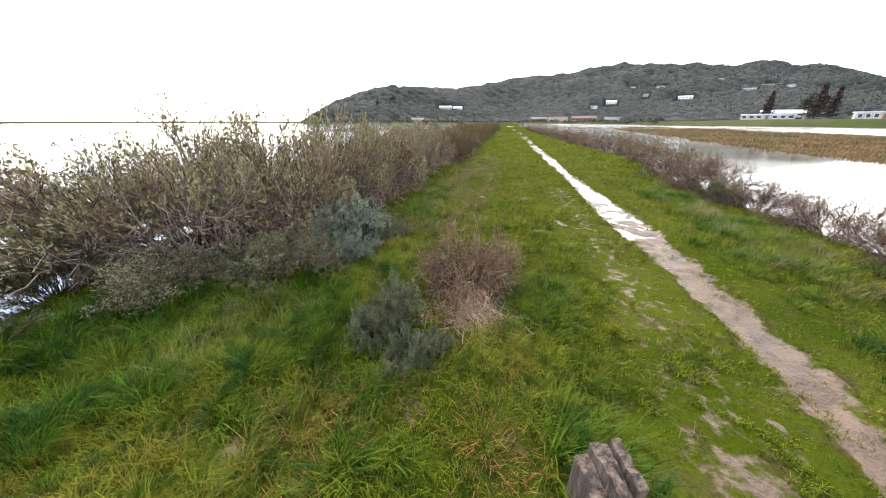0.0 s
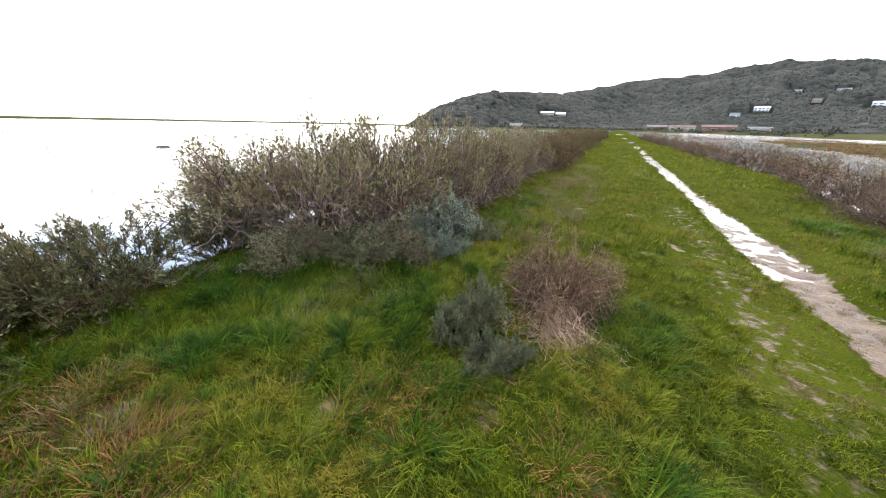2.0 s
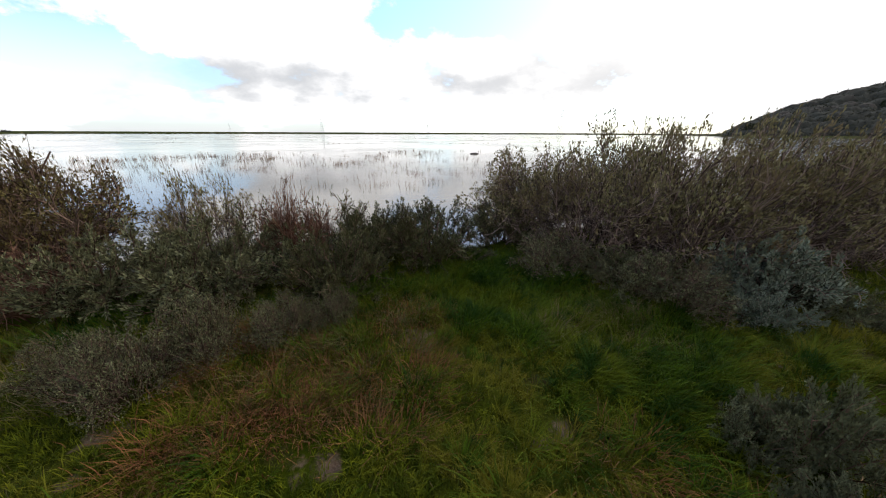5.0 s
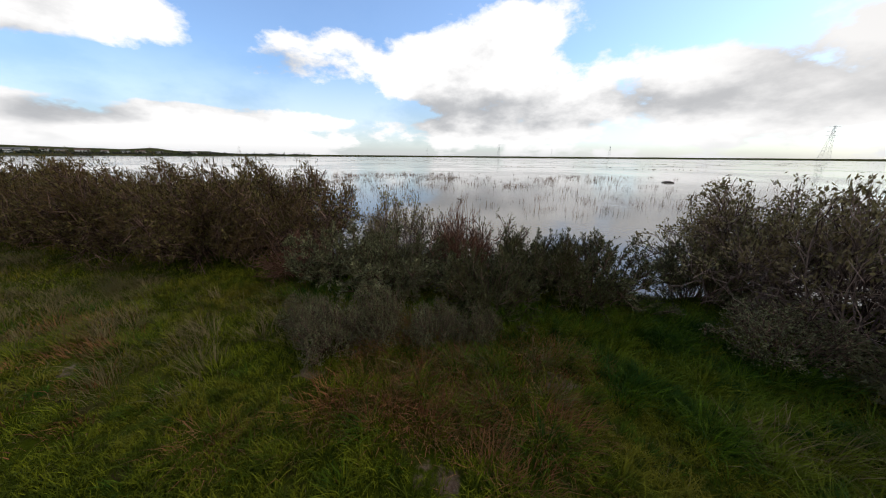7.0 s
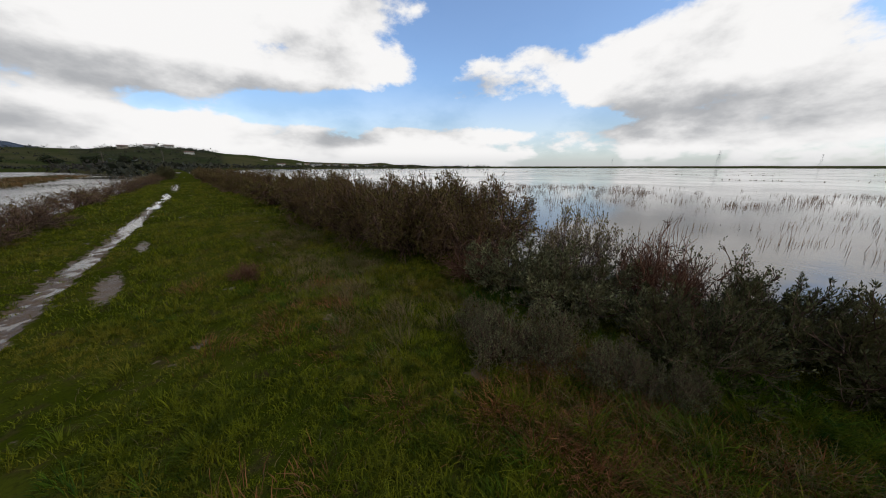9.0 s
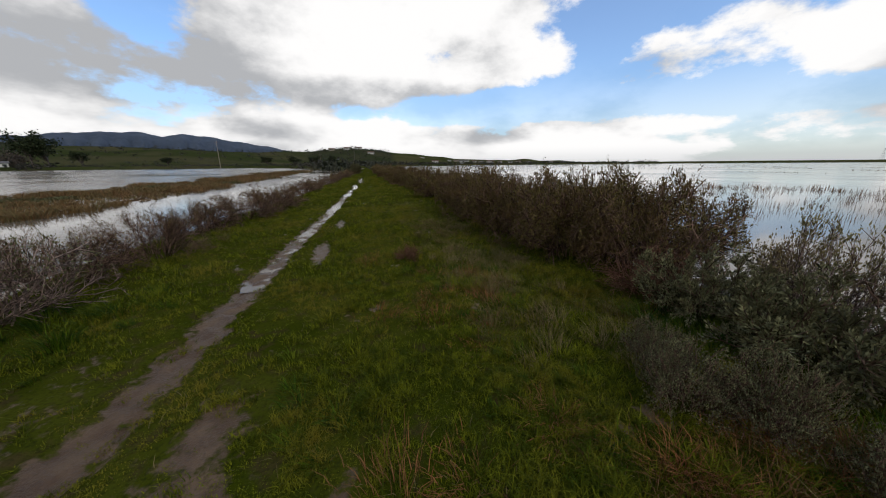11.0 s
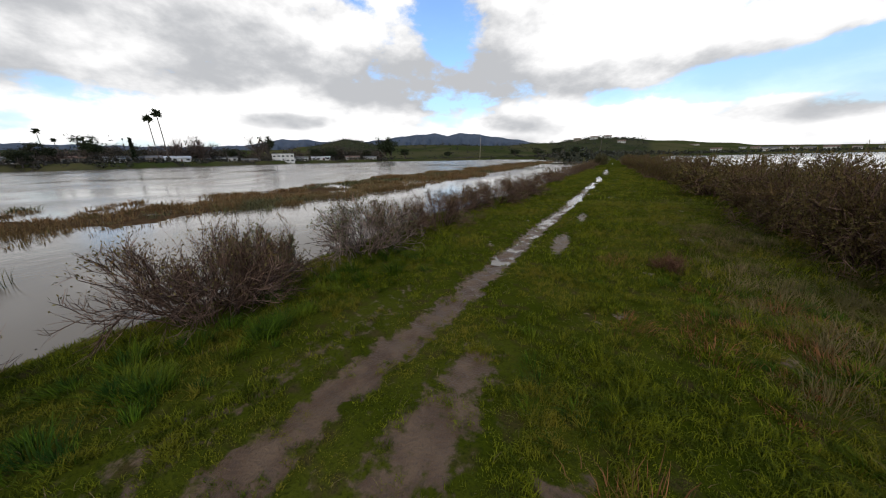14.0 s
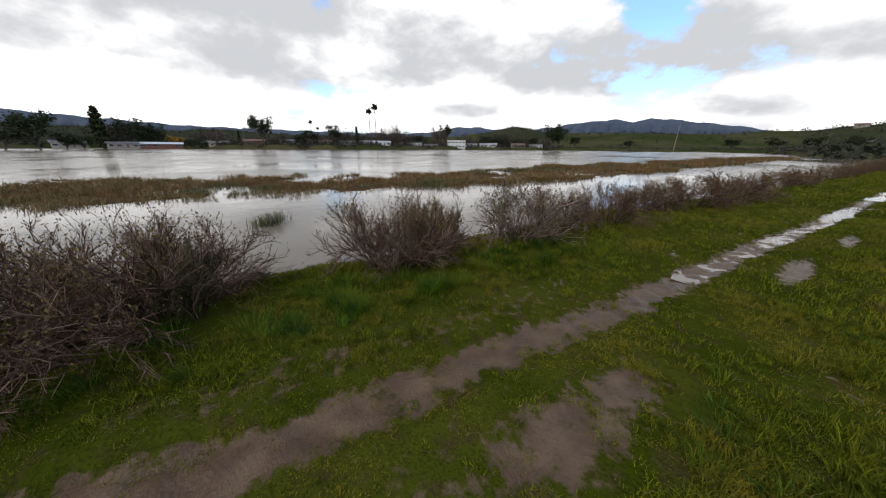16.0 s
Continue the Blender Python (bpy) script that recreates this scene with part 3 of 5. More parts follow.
def skeleton_of(r, radius, height, stems, subs, fan, flat, reach, loose, up, foot=0.3, droop=0.0):
    """Stems that fan out from one foot, bent, and the branches off them."""
    turn = r.uniform(0, 2 * np.pi, stems)
    tip = np.arccos(1 - r.uniform(0.02, fan, stems))
    lobes = 1 + 0.16 * np.sin(turn * 3 + r.uniform(0, 6)) + 0.10 * np.sin(turn * 5 + r.uniform(0, 6))
    size = r.uniform(0.66, 1.0, stems) * np.where(tip > 0.5, lobes, 1.0)
    base = np.stack([np.cos(turn), np.sin(turn), np.zeros(stems)], -1) * (radius * foot * np.sqrt(r.uniform(0, 1, stems)))[:, None]
    end = np.stack([radius * np.sin(tip) * np.cos(turn), radius * np.sin(tip) * np.sin(turn), height * np.maximum(np.cos(tip), 0) ** flat * 0.92], -1) * (0.95 * size)[:, None]
    base[:, 2] -= 0.05
    one = polylines(base, end, r, 6, 0.10, 0.02)
    one[:, 1:5, 2] += 0.10 * height * np.sin(tip)[:, None]
    one[:, -1, 2] -= droop * height * r.uniform(0.3, 1.0, stems)
    a, b = shoots(one, subs, reach * (radius + height) / 2, loose, r, 0.22, up)
    two = polylines(a, b, r, 3, 0.14, 0.04)
    return one, two


def settle(lines, radius, height):
    """Keeps branches in the shrub's rough outline, and above the ground."""
    rho = np.linalg.norm(lines / np.array([radius, radius, height]), axis=-1, keepdims=True)
    lines *= np.where(rho > 0.9, (0.9 + 0.22 * np.tanh((rho - 0.9) / 0.22)) / np.maximum(rho, 0.01), 1.0)
    lines[:, :, 2] = np.maximum(lines[:, :, 2], -0.08)


def taper(lines, r0, r1):
    return np.broadcast_to(np.linspace(r0, r1, lines.shape[1]), lines.shape[:2])


def brush_meshes(seed, stems=40, subs=8, twigs=6, leaf=(0.034, 0.015), per_twig=5, bare_below=0.35, stem_r=0.011, fan=0.95, flat=0.7, reach=0.30, loose=0.42, up=0.22, twig=0.14, slip=0.0065, droop=0.0):
    """A twiggy shrub: long visible stems, fine twigs, and small leaves gathered at the upper tips."""
    r = np.random.default_rng(seed)
    one, two = skeleton_of(r, 1.0, 1.0, stems, subs, fan, flat, reach, loose, up, droop=droop)
    settle(two, 1.0, 1.0)
    a, b = shoots(two, twigs, twig, loose * 1.15, r, 0.2, up)
    three = np.stack([a, b], 1)
    settle(three, 1.03, 1.05)
    fine = ribbons(three[:, 0], three[:, 1], slip, r)
    stout = join(tubes(one, taper(one, stem_r, stem_r * 0.5)), tubes(two, taper(two, stem_r * 0.48, stem_r * 0.26)))
    if per_twig <= 0:
        return stout, fine
    tip = three[:, 1]
    keep = r.uniform(0, 1, len(tip)) < np.clip((tip[:, 2] + 0.25 * np.linalg.norm(tip[:, :2], axis=1) - bare_below) / 0.3, 0.05, 1)
    tip, aim = tip[keep], unit(three[:, 1] - three[:, 0])[keep]
    at = np.repeat(tip, per_twig, 0) + r.normal(size=(len(tip) * per_twig, 3)) * 0.012
    way_out = unit(np.repeat(aim, per_twig, 0) + r.normal(size=at.shape) * 0.55 + np.array([0, 0, 0.15]))
    at = at - way_out * r.uniform(0, 0.05, len(at))[:, None]
    k = len(at)
    return join(stout, fine), leaves(at, way_out, leaf[0] * r.uniform(0.6, 1.35, k), leaf[1] * r.uniform(0.7, 1.3, k), r)


def plume_meshes(seed, stems=34, subs=7, per=62, leaf=(0.055, 0.018), thick=0.045, from_t=0.1, stem_r=0.011, fan=1.0, flat=0.55, reach=0.30, loose=0.40, up=0.35, fill=5):
    """A leafy shrub: every branch is a plume of leaves that point along it, with dark hollows between the plumes."""
    r = np.random.default_rng(seed)
    one, two = skeleton_of(r, 1.0, 1.0, stems, subs, fan, flat, reach, loose, up)
    settle(two, 1.0, 1.0)
    t = r.uniform(from_t, 1.04, (len(two), per, 1)) ** 0.8
    along = unit(two[:, -1] - two[:, 0])[:, None, :]
    out = unit(r.normal(size=(len(two), per, 3)))
    k = np.clip((t[..., 0] * 3).astype(int), 0, 2)
    f = (t[..., 0] * 3 - k)[..., None]
    rows = np.arange(len(two))[:, None]
    spine = two[rows, k] * (1 - f) + two[rows, k + 1] * f
    at = (spine + out * thick * (1.15 - 0.75 * t) * r.uniform(0.2, 1.0, t.shape)).reshape(-1, 3)
    aim = unit(along * 0.9 + out * 0.75 + np.array([0, 0, 0.15])).reshape(-1, 3)
    inner = r.uniform(0.2, 0.8, (stems, fill * 8, 1))
    deep = (one[:, :1] * (1 - inner) + one[:, -1:] * inner).reshape(-1, 3) + r.normal(size=(stems * fill * 8, 3)) * 0.05
    at = np.concatenate([at, deep])
    aim = np.concatenate([aim, unit(r.normal(size=deep.shape) + np.array([0, 0, 0.3]))])
    at[:, 2] = np.maximum(at[:, 2], -0.04)
    k = len(at)
    wood = join(tubes(one, taper(one, stem_r, stem_r * 0.5)), tubes(two, taper(two, stem_r * 0.48, stem_r * 0.3)))
    return wood, leaves(at, aim, leaf[0] * r.uniform(0.6, 1.3, k), leaf[1] * r.uniform(0.7, 1.3, k), r)


def shrub(name, meshes, wood_mat, leaf_mat, label, group):
    ob = thing(name, Matrix(), label, "shrub", group)
    wood, green = meshes
    put_mesh("trunk", *wood, wood_mat, ob)
    put_mesh("foliage" if leaf_mat else "twig_crown", *green, leaf_mat or wood_mat, ob)
    return ob


BAY, MARSH = "shrubs along the bay shore", "shrubs along the marsh channel"
KINDS = {
    "brush_a": ("shrub", brush_meshes(11, 60, 9, 7, per_twig=4, up=0.15, slip=0.0055, stem_r=0.009), TWIG_GREY, LEAF_TAN, "tall grey-brown twiggy brush with small olive leaves", BAY),
    "brush_b": ("shrub", brush_meshes(12, 54, 9, 7, per_twig=4, bare_below=0.45, fan=1.0, up=0.12, slip=0.0055, stem_r=0.009), TWIG_GREY, LEAF_TAN, "tall brown twiggy brush with sparse olive leaves", BAY),
    "brush_c": ("shrub", brush_meshes(13, 56, 9, 8, (0.029, 0.012), 6, bare_below=0.2, flat=0.6, up=0.02, loose=0.62, reach=0.26), TWIG_BROWN, LEAF_OLIVE, "dense olive-brown coyote brush on the shore", BAY),
    "salt": ("shrub", plume_meshes(14, 46, 11, 36, (0.050, 0.021), 0.045, reach=0.18, loose=0.55), TWIG_GREY, LEAF_SALT, "dense blue-grey leafy saltbush", BAY),
    "grey": ("shrub", plume_meshes(15, 44, 11, 42, (0.046, 0.016), 0.036, reach=0.22, loose=0.48), TWIG_BROWN, LEAF_GREY, "rounded grey-green leafy shrub", BAY),
    "dead": ("shrub", brush_meshes(25, 150, 6, 4, per_twig=0, up=0.0, stem_r=0.009, fan=0.98, loose=0.6, slip=0.008, droop=0.25), TWIG_TAN, None, "dead brown shrub over a heap of straw", BAY),
    "small": ("shrub", plume_meshes(24, 40, 10, 40, (0.048, 0.021), 0.045, reach=0.20, loose=0.75, up=0.15, flat=0.6, fill=8), TWIG_BROWN, LEAF_BLUE, "small grey-green leafy shrub in the turf", BAY),
    "small_b": ("shrub", brush_meshes(26, 60, 8, 6, (0.034, 0.014), 5, bare_below=0.0, stem_r=0.009, slip=0.007, loose=0.5), TWIG_BROWN, LEAF_GREY, "small grey-brown leafy shrub in the grass", BAY),
    "dark": ("shrub", plume_meshes(16, 44, 12, 40, (0.044, 0.012), 0.030, reach=0.27, loose=0.38, up=0.40), TWIG_BROWN, LEAF_DARK, "dark green bushy shrub with upright shoots", BAY),
    "bare": ("shrub", brush_meshes(17, 22, 7, 6, per_twig=4, bare_below=0.45, stem_r=0.016, loose=0.6, slip=0.009), TWIG_BROWN, LEAF_DARK, "thin upright shrub with mostly bare twigs", BAY),
    "rust": ("shrub", brush_meshes(18, 80, 7, 4, per_twig=0, up=0.1, stem_r=0.009, slip=0.009), TWIG_RED, None, "dead red-brown stems in a low heap", BAY),
    "wiry": ("shrub", brush_meshes(19, 62, 9, 8, per_twig=1, bare_below=0.4, stem_r=0.0078, fan=1.0, slip=0.0042, loose=0.36, reach=0.26, up=0.12, leaf=(0.026, 0.012)), TWIG_BROWN, LEAF_OLIVE, "leafless grey-brown wiry shrub above the channel", MARSH),
    "wiry_red": ("shrub", brush_meshes(20, 60, 9, 8, per_twig=1, bare_below=0.5, stem_r=0.0074, fan=0.95, slip=0.0042, loose=0.34, reach=0.26, up=0.15, leaf=(0.026, 0.012)), TWIG_BROWN, LEAF_OLIVE, "leafless purplish-brown twiggy shrub above the channel", MARSH),
    "pale": ("shrub", brush_meshes(21, 40, 8, 8, (0.034, 0.015), 2, bare_below=0.5, stem_r=0.011, loose=0.5, slip=0.0052), TWIG_GREY, LEAF_DARK, "open shrub with pale crooked branches and few leaves", MARSH),
    "far": ("shrub", brush_meshes(22, 36, 8, 6, (0.052, 0.024), 5, bare_below=0.05, stem_r=0.013, slip=0.012, flat=0.6, up=0.0, loose=0.7, reach=0.24), TWIG_BROWN, LEAF_OLIVE, "olive-brown coyote brush along the levee", BAY),
    "far_bare": ("shrub", brush_meshes(23, 34, 7, 5, (0.05, 0.025), 1, bare_below=0.4, stem_r=0.013, slip=0.011, up=0.05, loose=0.55), TWIG_BROWN, LEAF_OLIVE, "brown twiggy brush along the levee", MARSH),
}
MASTERS = {}
PLANTED = []  # x, y, radius of each shrub, to keep the turf from growing through


def plant(kind, x, y, radius, height, spin=None, sink=0.03, label=None):
    z = float(ground_z(x, y)[0])
    turn = random.uniform(0, 6.28) if spin is None else spin
    m = Matrix.Translation((x, y, max(z, WATER_Z) - sink)) @ Matrix.Rotation(turn, 4, "Z") @ Matrix.Rotation(random.uniform(0.0, 0.24) if kind.startswith(("brush", "far", "wiry")) else 0.0, 4, "X")
    if kind not in MASTERS:
        ob = MASTERS[kind] = shrub(*KINDS[kind])
        ob.matrix_basis = m
    else:
        ob = copy_thing(MASTERS[kind], m)
    ob.scale = (radius, radius, height + min(-0.75 * min(z, 0.0), 0.4))
    if label:
        tagged(ob, label)
    PLANTED.append((x, y, radius))
    return ob


# the tall brush by the water, beyond the gap
for row in (("brush_a", -4.75, 2.35, 1.2, 1.42), ("brush_b", -3.7, 2.8, 1.2, 1.58), ("brush_a", -3.05, 3.6, 1.1, 1.72), ("brush_b", -4.3, 3.9, 1.2, 1.9), ("brush_a", -3.1, 5.0, 1.1, 1.85),
            ("brush_b", -2.8, 6.5, 1.05, 1.62), ("brush_c", -3.6, 7.6, 1.2, 1.6), ("brush_a", -3.0, 9.2, 1.1, 1.55), ("brush_c", -4.3, 10.2, 1.2, 1.6), ("brush_b", -3.0, 11.2, 1.1, 1.6), ("brush_c", -2.7, 13.3, 1.2, 1.65), ("brush_a", -4.2, 13.5, 1.3, 1.6)):
    plant(*row)
plant("salt", -2.12, 3.62, 0.60, 0.86)
plant("grey", -2.72, 2.50, 0.60, 0.50)
plant("small_b", -2.35, 2.75, 0.55, 0.52, label="low grey-brown twiggy shrub under the tall brush")
plant("small_b", -3.35, 1.98, 0.60, 0.50, label="low grey-brown twiggy shrub under the tall brush")
plant("salt", -1.85, 3.2, 0.36, 0.42, label="low blue-grey leafy saltbush under the tall brush")
plant("small", -1.75, 4.0, 0.4, 0.4)
# at the gap and along the near shore
plant("dark", -4.55, 1.78, 0.62, 0.78)
plant("dark", -4.05, 0.55, 0.86, 0.88)
plant("dark", -4.25, -0.25, 0.70, 0.84)
plant("dark", -3.45, -0.62, 0.74, 0.74)
plant("grey", -3.55, -1.80, 0.86, 0.88)
plant("grey", -3.55, -2.65, 0.75, 0.85)
plant("bare", -4.85, -0.75, 0.72, 0.98)
plant("bare", -4.9, -1.65, 0.6, 0.98)
plant("brush_b", -4.75, -2.35, 0.75, 1.22)
plant("rust", -4.1, -1.1, 0.58, 1.12)
plant("rust", -3.55, -3.25, 0.70, 0.70)
plant("brush_c", -4.3, -4.0, 1.15, 1.62)
plant("brush_c", -3.85, -5.3, 1.2, 1.78)
plant("brush_c", -5.0, -5.2, 1.3, 1.90)
plant("brush_c", -3.7, -7.0, 1.2, 1.75)
plant("brush_c", -4.9, -7.6, 1.4, 1.87)
plant("brush_c", -3.7, -8.8, 1.25, 1.78)
plant("brush_c", -3.8, -10.8, 1.35, 1.75)
for x, y, wide, tall in ((-2.15, -1.80, 0.34, 0.50), (-2.48, -1.50, 0.30, 0.56), (-2.62, -1.00, 0.30, 0.42), (-2.35, -2.20, 0.28, 0.40), (-2.78, -0.62, 0.24, 0.36)):
    plant("small_b", x, y, wide, tall)
# in the grass beside the track
plant("small", -0.88, 1.98, 0.31, 0.60, label="grey-green leafy shrub standing in the turf")
plant("small", -1.00, 1.74, 0.22, 0.36, label="low grey-green leafy shrub standing in the turf")
plant("small", -0.60, 1.60, 0.25, 0.34, label="low grey-green leafy shrub standing in the turf")
plant("small", -0.44, 1.74, 0.17, 0.26, label="low grey-green leafy shrub beside the straw heap")
plant("dead", -0.34, 2.78, 0.64, 0.82)
plant("rust", -0.85, -5.75, 0.3, 0.30, label="tuft of dead brown stems in the grass")
# above the channel
for row in (("wiry", 3.75, 0.35, 1.0, 1.05), ("wiry_red", 3.35, 1.35, 0.9, 0.95), ("wiry_red", 4.3, 0.8, 1.0, 1.1), ("dark", 3.6, 1.7, 0.5, 0.8), ("dark", 3.95, 0.2, 0.4, 0.75), ("wiry_red", 3.85, -2.1, 0.95, 1.05), ("wiry", 4.2, -2.5, 0.8, 1.05), ("grey", 4.25, -2.95, 0.42, 0.80),
            ("pale", 4.0, -4.6, 0.95, 1.0), ("wiry_red", 4.1, -5.9, 0.8, 0.92), ("wiry_red", 3.75, -7.2, 0.9, 0.95), ("wiry", 4.0, -9.6, 1.0, 0.9), ("bare", 3.7, -10.2, 0.6, 0.75), ("wiry_red", 3.5, -11.6, 1.1, 0.9), ("wiry_red", 3.1, -13.6, 1.1, 0.85)):
    plant(row[0], row[1], row[2], row[3] * 1.2, row[4] * 1.06)
for row in (("wiry", 4.35, 3.0, 0.8, 0.55), ("wiry_red", 4.8, 4.2, 0.8, 0.55), ("wiry", 5.0, 5.6, 0.8, 0.62), ("wiry_red", 4.75, 7.0, 0.8, 0.55), ("dark", 4.6, 7.6, 0.45, 0.45), ("wiry", 4.8, 8.6, 0.9, 0.75), ("wiry_red", 5.1, 10.4, 1.0, 0.9), ("far_bare", 5.3, 12.5, 1.2, 1.0)):
    plant(row[0], row[1], row[2], row[3] * 1.22, row[4] * 1.15)
y = 15.0
while y < 75:
    plant("far", -2.9 - 0.018 * (y - 15) + random.uniform(-0.35, 0.25), y, random.uniform(0.95, 1.6), random.uniform(1.1, 1.85))
    plant("far", -5.0 + random.uniform(-0.4, 0.4), y + 0.8, 1.4, random.uniform(1.2, 1.9))
    plant("far_bare", float(marsh_edge(y)) + 0.45 + random.uniform(-0.3, 0.4), y, random.uniform(0.9, 1.6), random.uniform(0.7, 1.35))
    y += random.uniform(1.9, 2.9) + 0.02 * y
y = -12.8
while y > -75:
    plant("far", -3.9 + random.uniform(-0.35, 0.25), y, random.uniform(1.05, 1.6), random.uniform(1.35, 1.8))
    plant("far", -5.3 + random.uniform(-0.3, 0.3), y + 0.8, 1.4, random.uniform(1.45, 1.9))
    if y < -15:
        plant("far_bare", float(marsh_edge(y)) + 0.5 + random.uniform(-0.2, 0.3), y, random.uniform(0.9, 1.5), random.uniform(0.7, 1.1))
    y -= random.uniform(1.8, 2.8) - 0.02 * y
plant("dark", 0.2, -58, 1.4, 2.1, label="dark round bush at the end of the levee")

# ---- grass ----
BUSHES = np.array(PLANTED)


def scatter(count, x0, x1, y0, y1, r, keep):
    """Places over a stretch of the levee; keep gives each one's chance from x, y and the mud there."""
    x, y = r.uniform(x0, x1, count), r.uniform(y0, y1, count)
    z, mud, _, _, _, bed = lands(x, y)
    chance = keep(x, y, mud) * (z > WATER_Z + 0.12)
    ok = r.uniform(0, 1, count) < chance
    return np.stack([x, y, z - 0.004], -1)[ok]


def clear_of_shrubs(p, share=0.55):
    d = np.hypot(p[:, None, 0] - BUSHES[None, :, 0], p[:, None, 1] - BUSHES[None, :, 1])
    return p[(d > BUSHES[None, :, 2] * share).all(1)]


def bare(mud, x, y):
    rough = mud + 0.55 * wave(x, y, 0.10, 7) * (mud > 0.12) + 0.25 * wave(x, y, 0.35, 3) * (mud > 0.12)
    return np.clip((0.56 - rough) / 0.30, 0, 1)


def dry_share(x, y):
    """Where the turf turns to straw: along the shore brush."""
    a = np.exp(-((x + 1.15) / 0.65) ** 2) * np.clip((y - 3.0) / 1.5, 0, 1)
    b = np.exp(-((x + 2.1) / 0.8) ** 2) * np.clip((-2.2 - y) / 2, 0, 1) * 0.8
    return np.clip((a + b) * (0.65 + 0.6 * wave(x, y, 0.7, 8)), 0, 1)


def grow(name, p, height, width, lean, mat, label, r, segs=2, turn=None):
    v, f = blades(p, height, width, lean, r, segs, turn)
    return tagged(put_mesh(name, v, f, mat), label, "grass", kind="stuff")


r = np.random.default_rng(31)
near = lambda x, y: np.hypot(x, y + 0.2)
rows = []
for count, x0, x1, y0, y1, lo, hi, h, wd, segs in ((30000, -2.8, 2.8, -3.0, 2.6, 0, 2.7, 0.044, 0.0056, 2), (48000, -5, 5, -5.2, 5, 2.6, 5.2, 0.050, 0.0066, 1), (300000, -5, 5, -13, 13, 5.0, 13, 0.062, 0.011, 1), (120000, -6, 6, -45, 45, 12.5, 45, 0.08, 0.028, 1)):
    p = scatter(count, x0, x1, y0, y1, r, lambda x, y, mud: bare(mud, x, y) * (near(x, y) > lo) * (near(x, y) < hi) * (1 - 0.6 * dry_share(x, y)))
    p = clear_of_shrubs(p, 0.45)
    # blades stand in small clumps
    if wd < 0.007:
        p = np.repeat(p, 9, 0) + np.concatenate([r.normal(size=(len(p) * 9, 2)) * 0.016, np.zeros((len(p) * 9, 1))], 1)
    n = len(p)
    tall = 1 + 0.55 * wave(p[:, 0], p[:, 1], 0.45, 2) + 0.9 * wave(p[:, 0], p[:, 1], 0.13, 5)
    tall *= np.clip(0.2 + np.abs(p[:, 0] - path_x(p[:, 1])) / 1.1, 0.45, 1)
    grow("grass", p, h * r.uniform(0.5, 1.4, n) * np.clip(tall, 0.25, 2.3), wd * r.uniform(0.7, 1.3, n), r.uniform(0.2, 1.1, n), GRASS, "short green turf on the levee", r, segs)
p = clear_of_shrubs(scatter(100000, -3.6, 3.6, -14, 16, r, lambda x, y, mud: bare(mud, x, y) * np.clip(dry_share(x, y) + 0.16, 0, 1)), 0.5)
n = len(p)
grow("dry_grass", p, r.uniform(0.04, 0.075, n) * (1 + 1.3 * dry_share(p[:, 0], p[:, 1])), r.uniform(0.003, 0.006, n), r.uniform(0.4, 1.4, n), STRAW, "dry straw-coloured grass among the green", r)


def bunches(name, places, per, spread, height, width, mat, label, segs=3):
    """Blades in bunches: they part from the middle of each bunch and all lean the way that the grass lies there."""
    places = places[lands(places[:, 0], places[:, 1])[1] < 0.22]
    n = len(places)
    size = r.uniform(0.6, 1.35, n)
    lie = 2.2 * wave(places[:, 0], places[:, 1], 0.9, 14) + r.normal(0, 0.7, n)
    c, size, lie = np.repeat(places, per, 0), np.repeat(size, per), np.repeat(lie, per)
    off = r.normal(size=(len(c), 2)) * (spread * size)[:, None]
    x, y = c[:, 0] + off[:, 0], c[:, 1] + off[:, 1]
    p = np.stack([x, y, ground_z(x, y) - 0.005], -1)
    away = np.arctan2(off[:, 1] / spread + 1.1 * np.sin(lie), off[:, 0] / spread + 1.1 * np.cos(lie)) + r.normal(0, 0.3, len(c))
    ok = p[:, 2] > WATER_Z + 0.02
    p, away, size = p[ok], away[ok], size[ok]
    k = len(p)
    return grow(name, p, height * size * r.uniform(0.6, 1.2, k), width * r.uniform(0.7, 1.3, k), r.uniform(0.3, 1.05, k), mat, label, r, segs, away)


def spots(count, x0, x1, y0, y1):
    return np.stack([r.uniform(x0, x1, count), r.uniform(y0, y1, count)], -1)


lush = np.concatenate([spots(95, -3.9, -1.4, 0.9, 2.1), spots(26, -2.4, -0.9, 2.0, 3.2), spots(18, 0.05, 0.65, 2.1, 3.0), spots(22, 0.3, 1.0, 0.75, 1.35), spots(14, -1.3, -0.4, 0.7, 1.3), spots(40, -3.6, -2.3, -1.2, 1.0), spots(26, -3.4, -2.7, -3.0, -2.0),
                       spots(9, -2.1, -1.0, -1.1, 0.7), spots(70, 2.7, 3.6, -5.0, 1.6), spots(60, 2.9, 4.2, 2.0, 8.0), spots(24, -2.0, -1.2, 4.5, 8.0)])
lush = np.concatenate([lush, spots(80, -3.9, -1.2, 0.9, 2.3), spots(40, -3.4, -2.2, -0.6, 1.0)])
bunches("long_grass", lush, 95, 0.060, 0.170, 0.0066, LUSH, "long lush green grass in bending tufts")
bright = clear_of_shrubs(spots(1500, -3.3, 1.3, -4.6, 4.2), 0.7)
bright = bright[wave(bright[:, 0], bright[:, 1], 0.5, 9) > -0.2]
bunches("grass_tufts", bright, 42, 0.036, 0.110, 0.0056, GRASS, "small bright tufts in the turf")
deep = clear_of_shrubs(spots(560, -3.0, 2.9, -5.5, 5.0), 0.7)
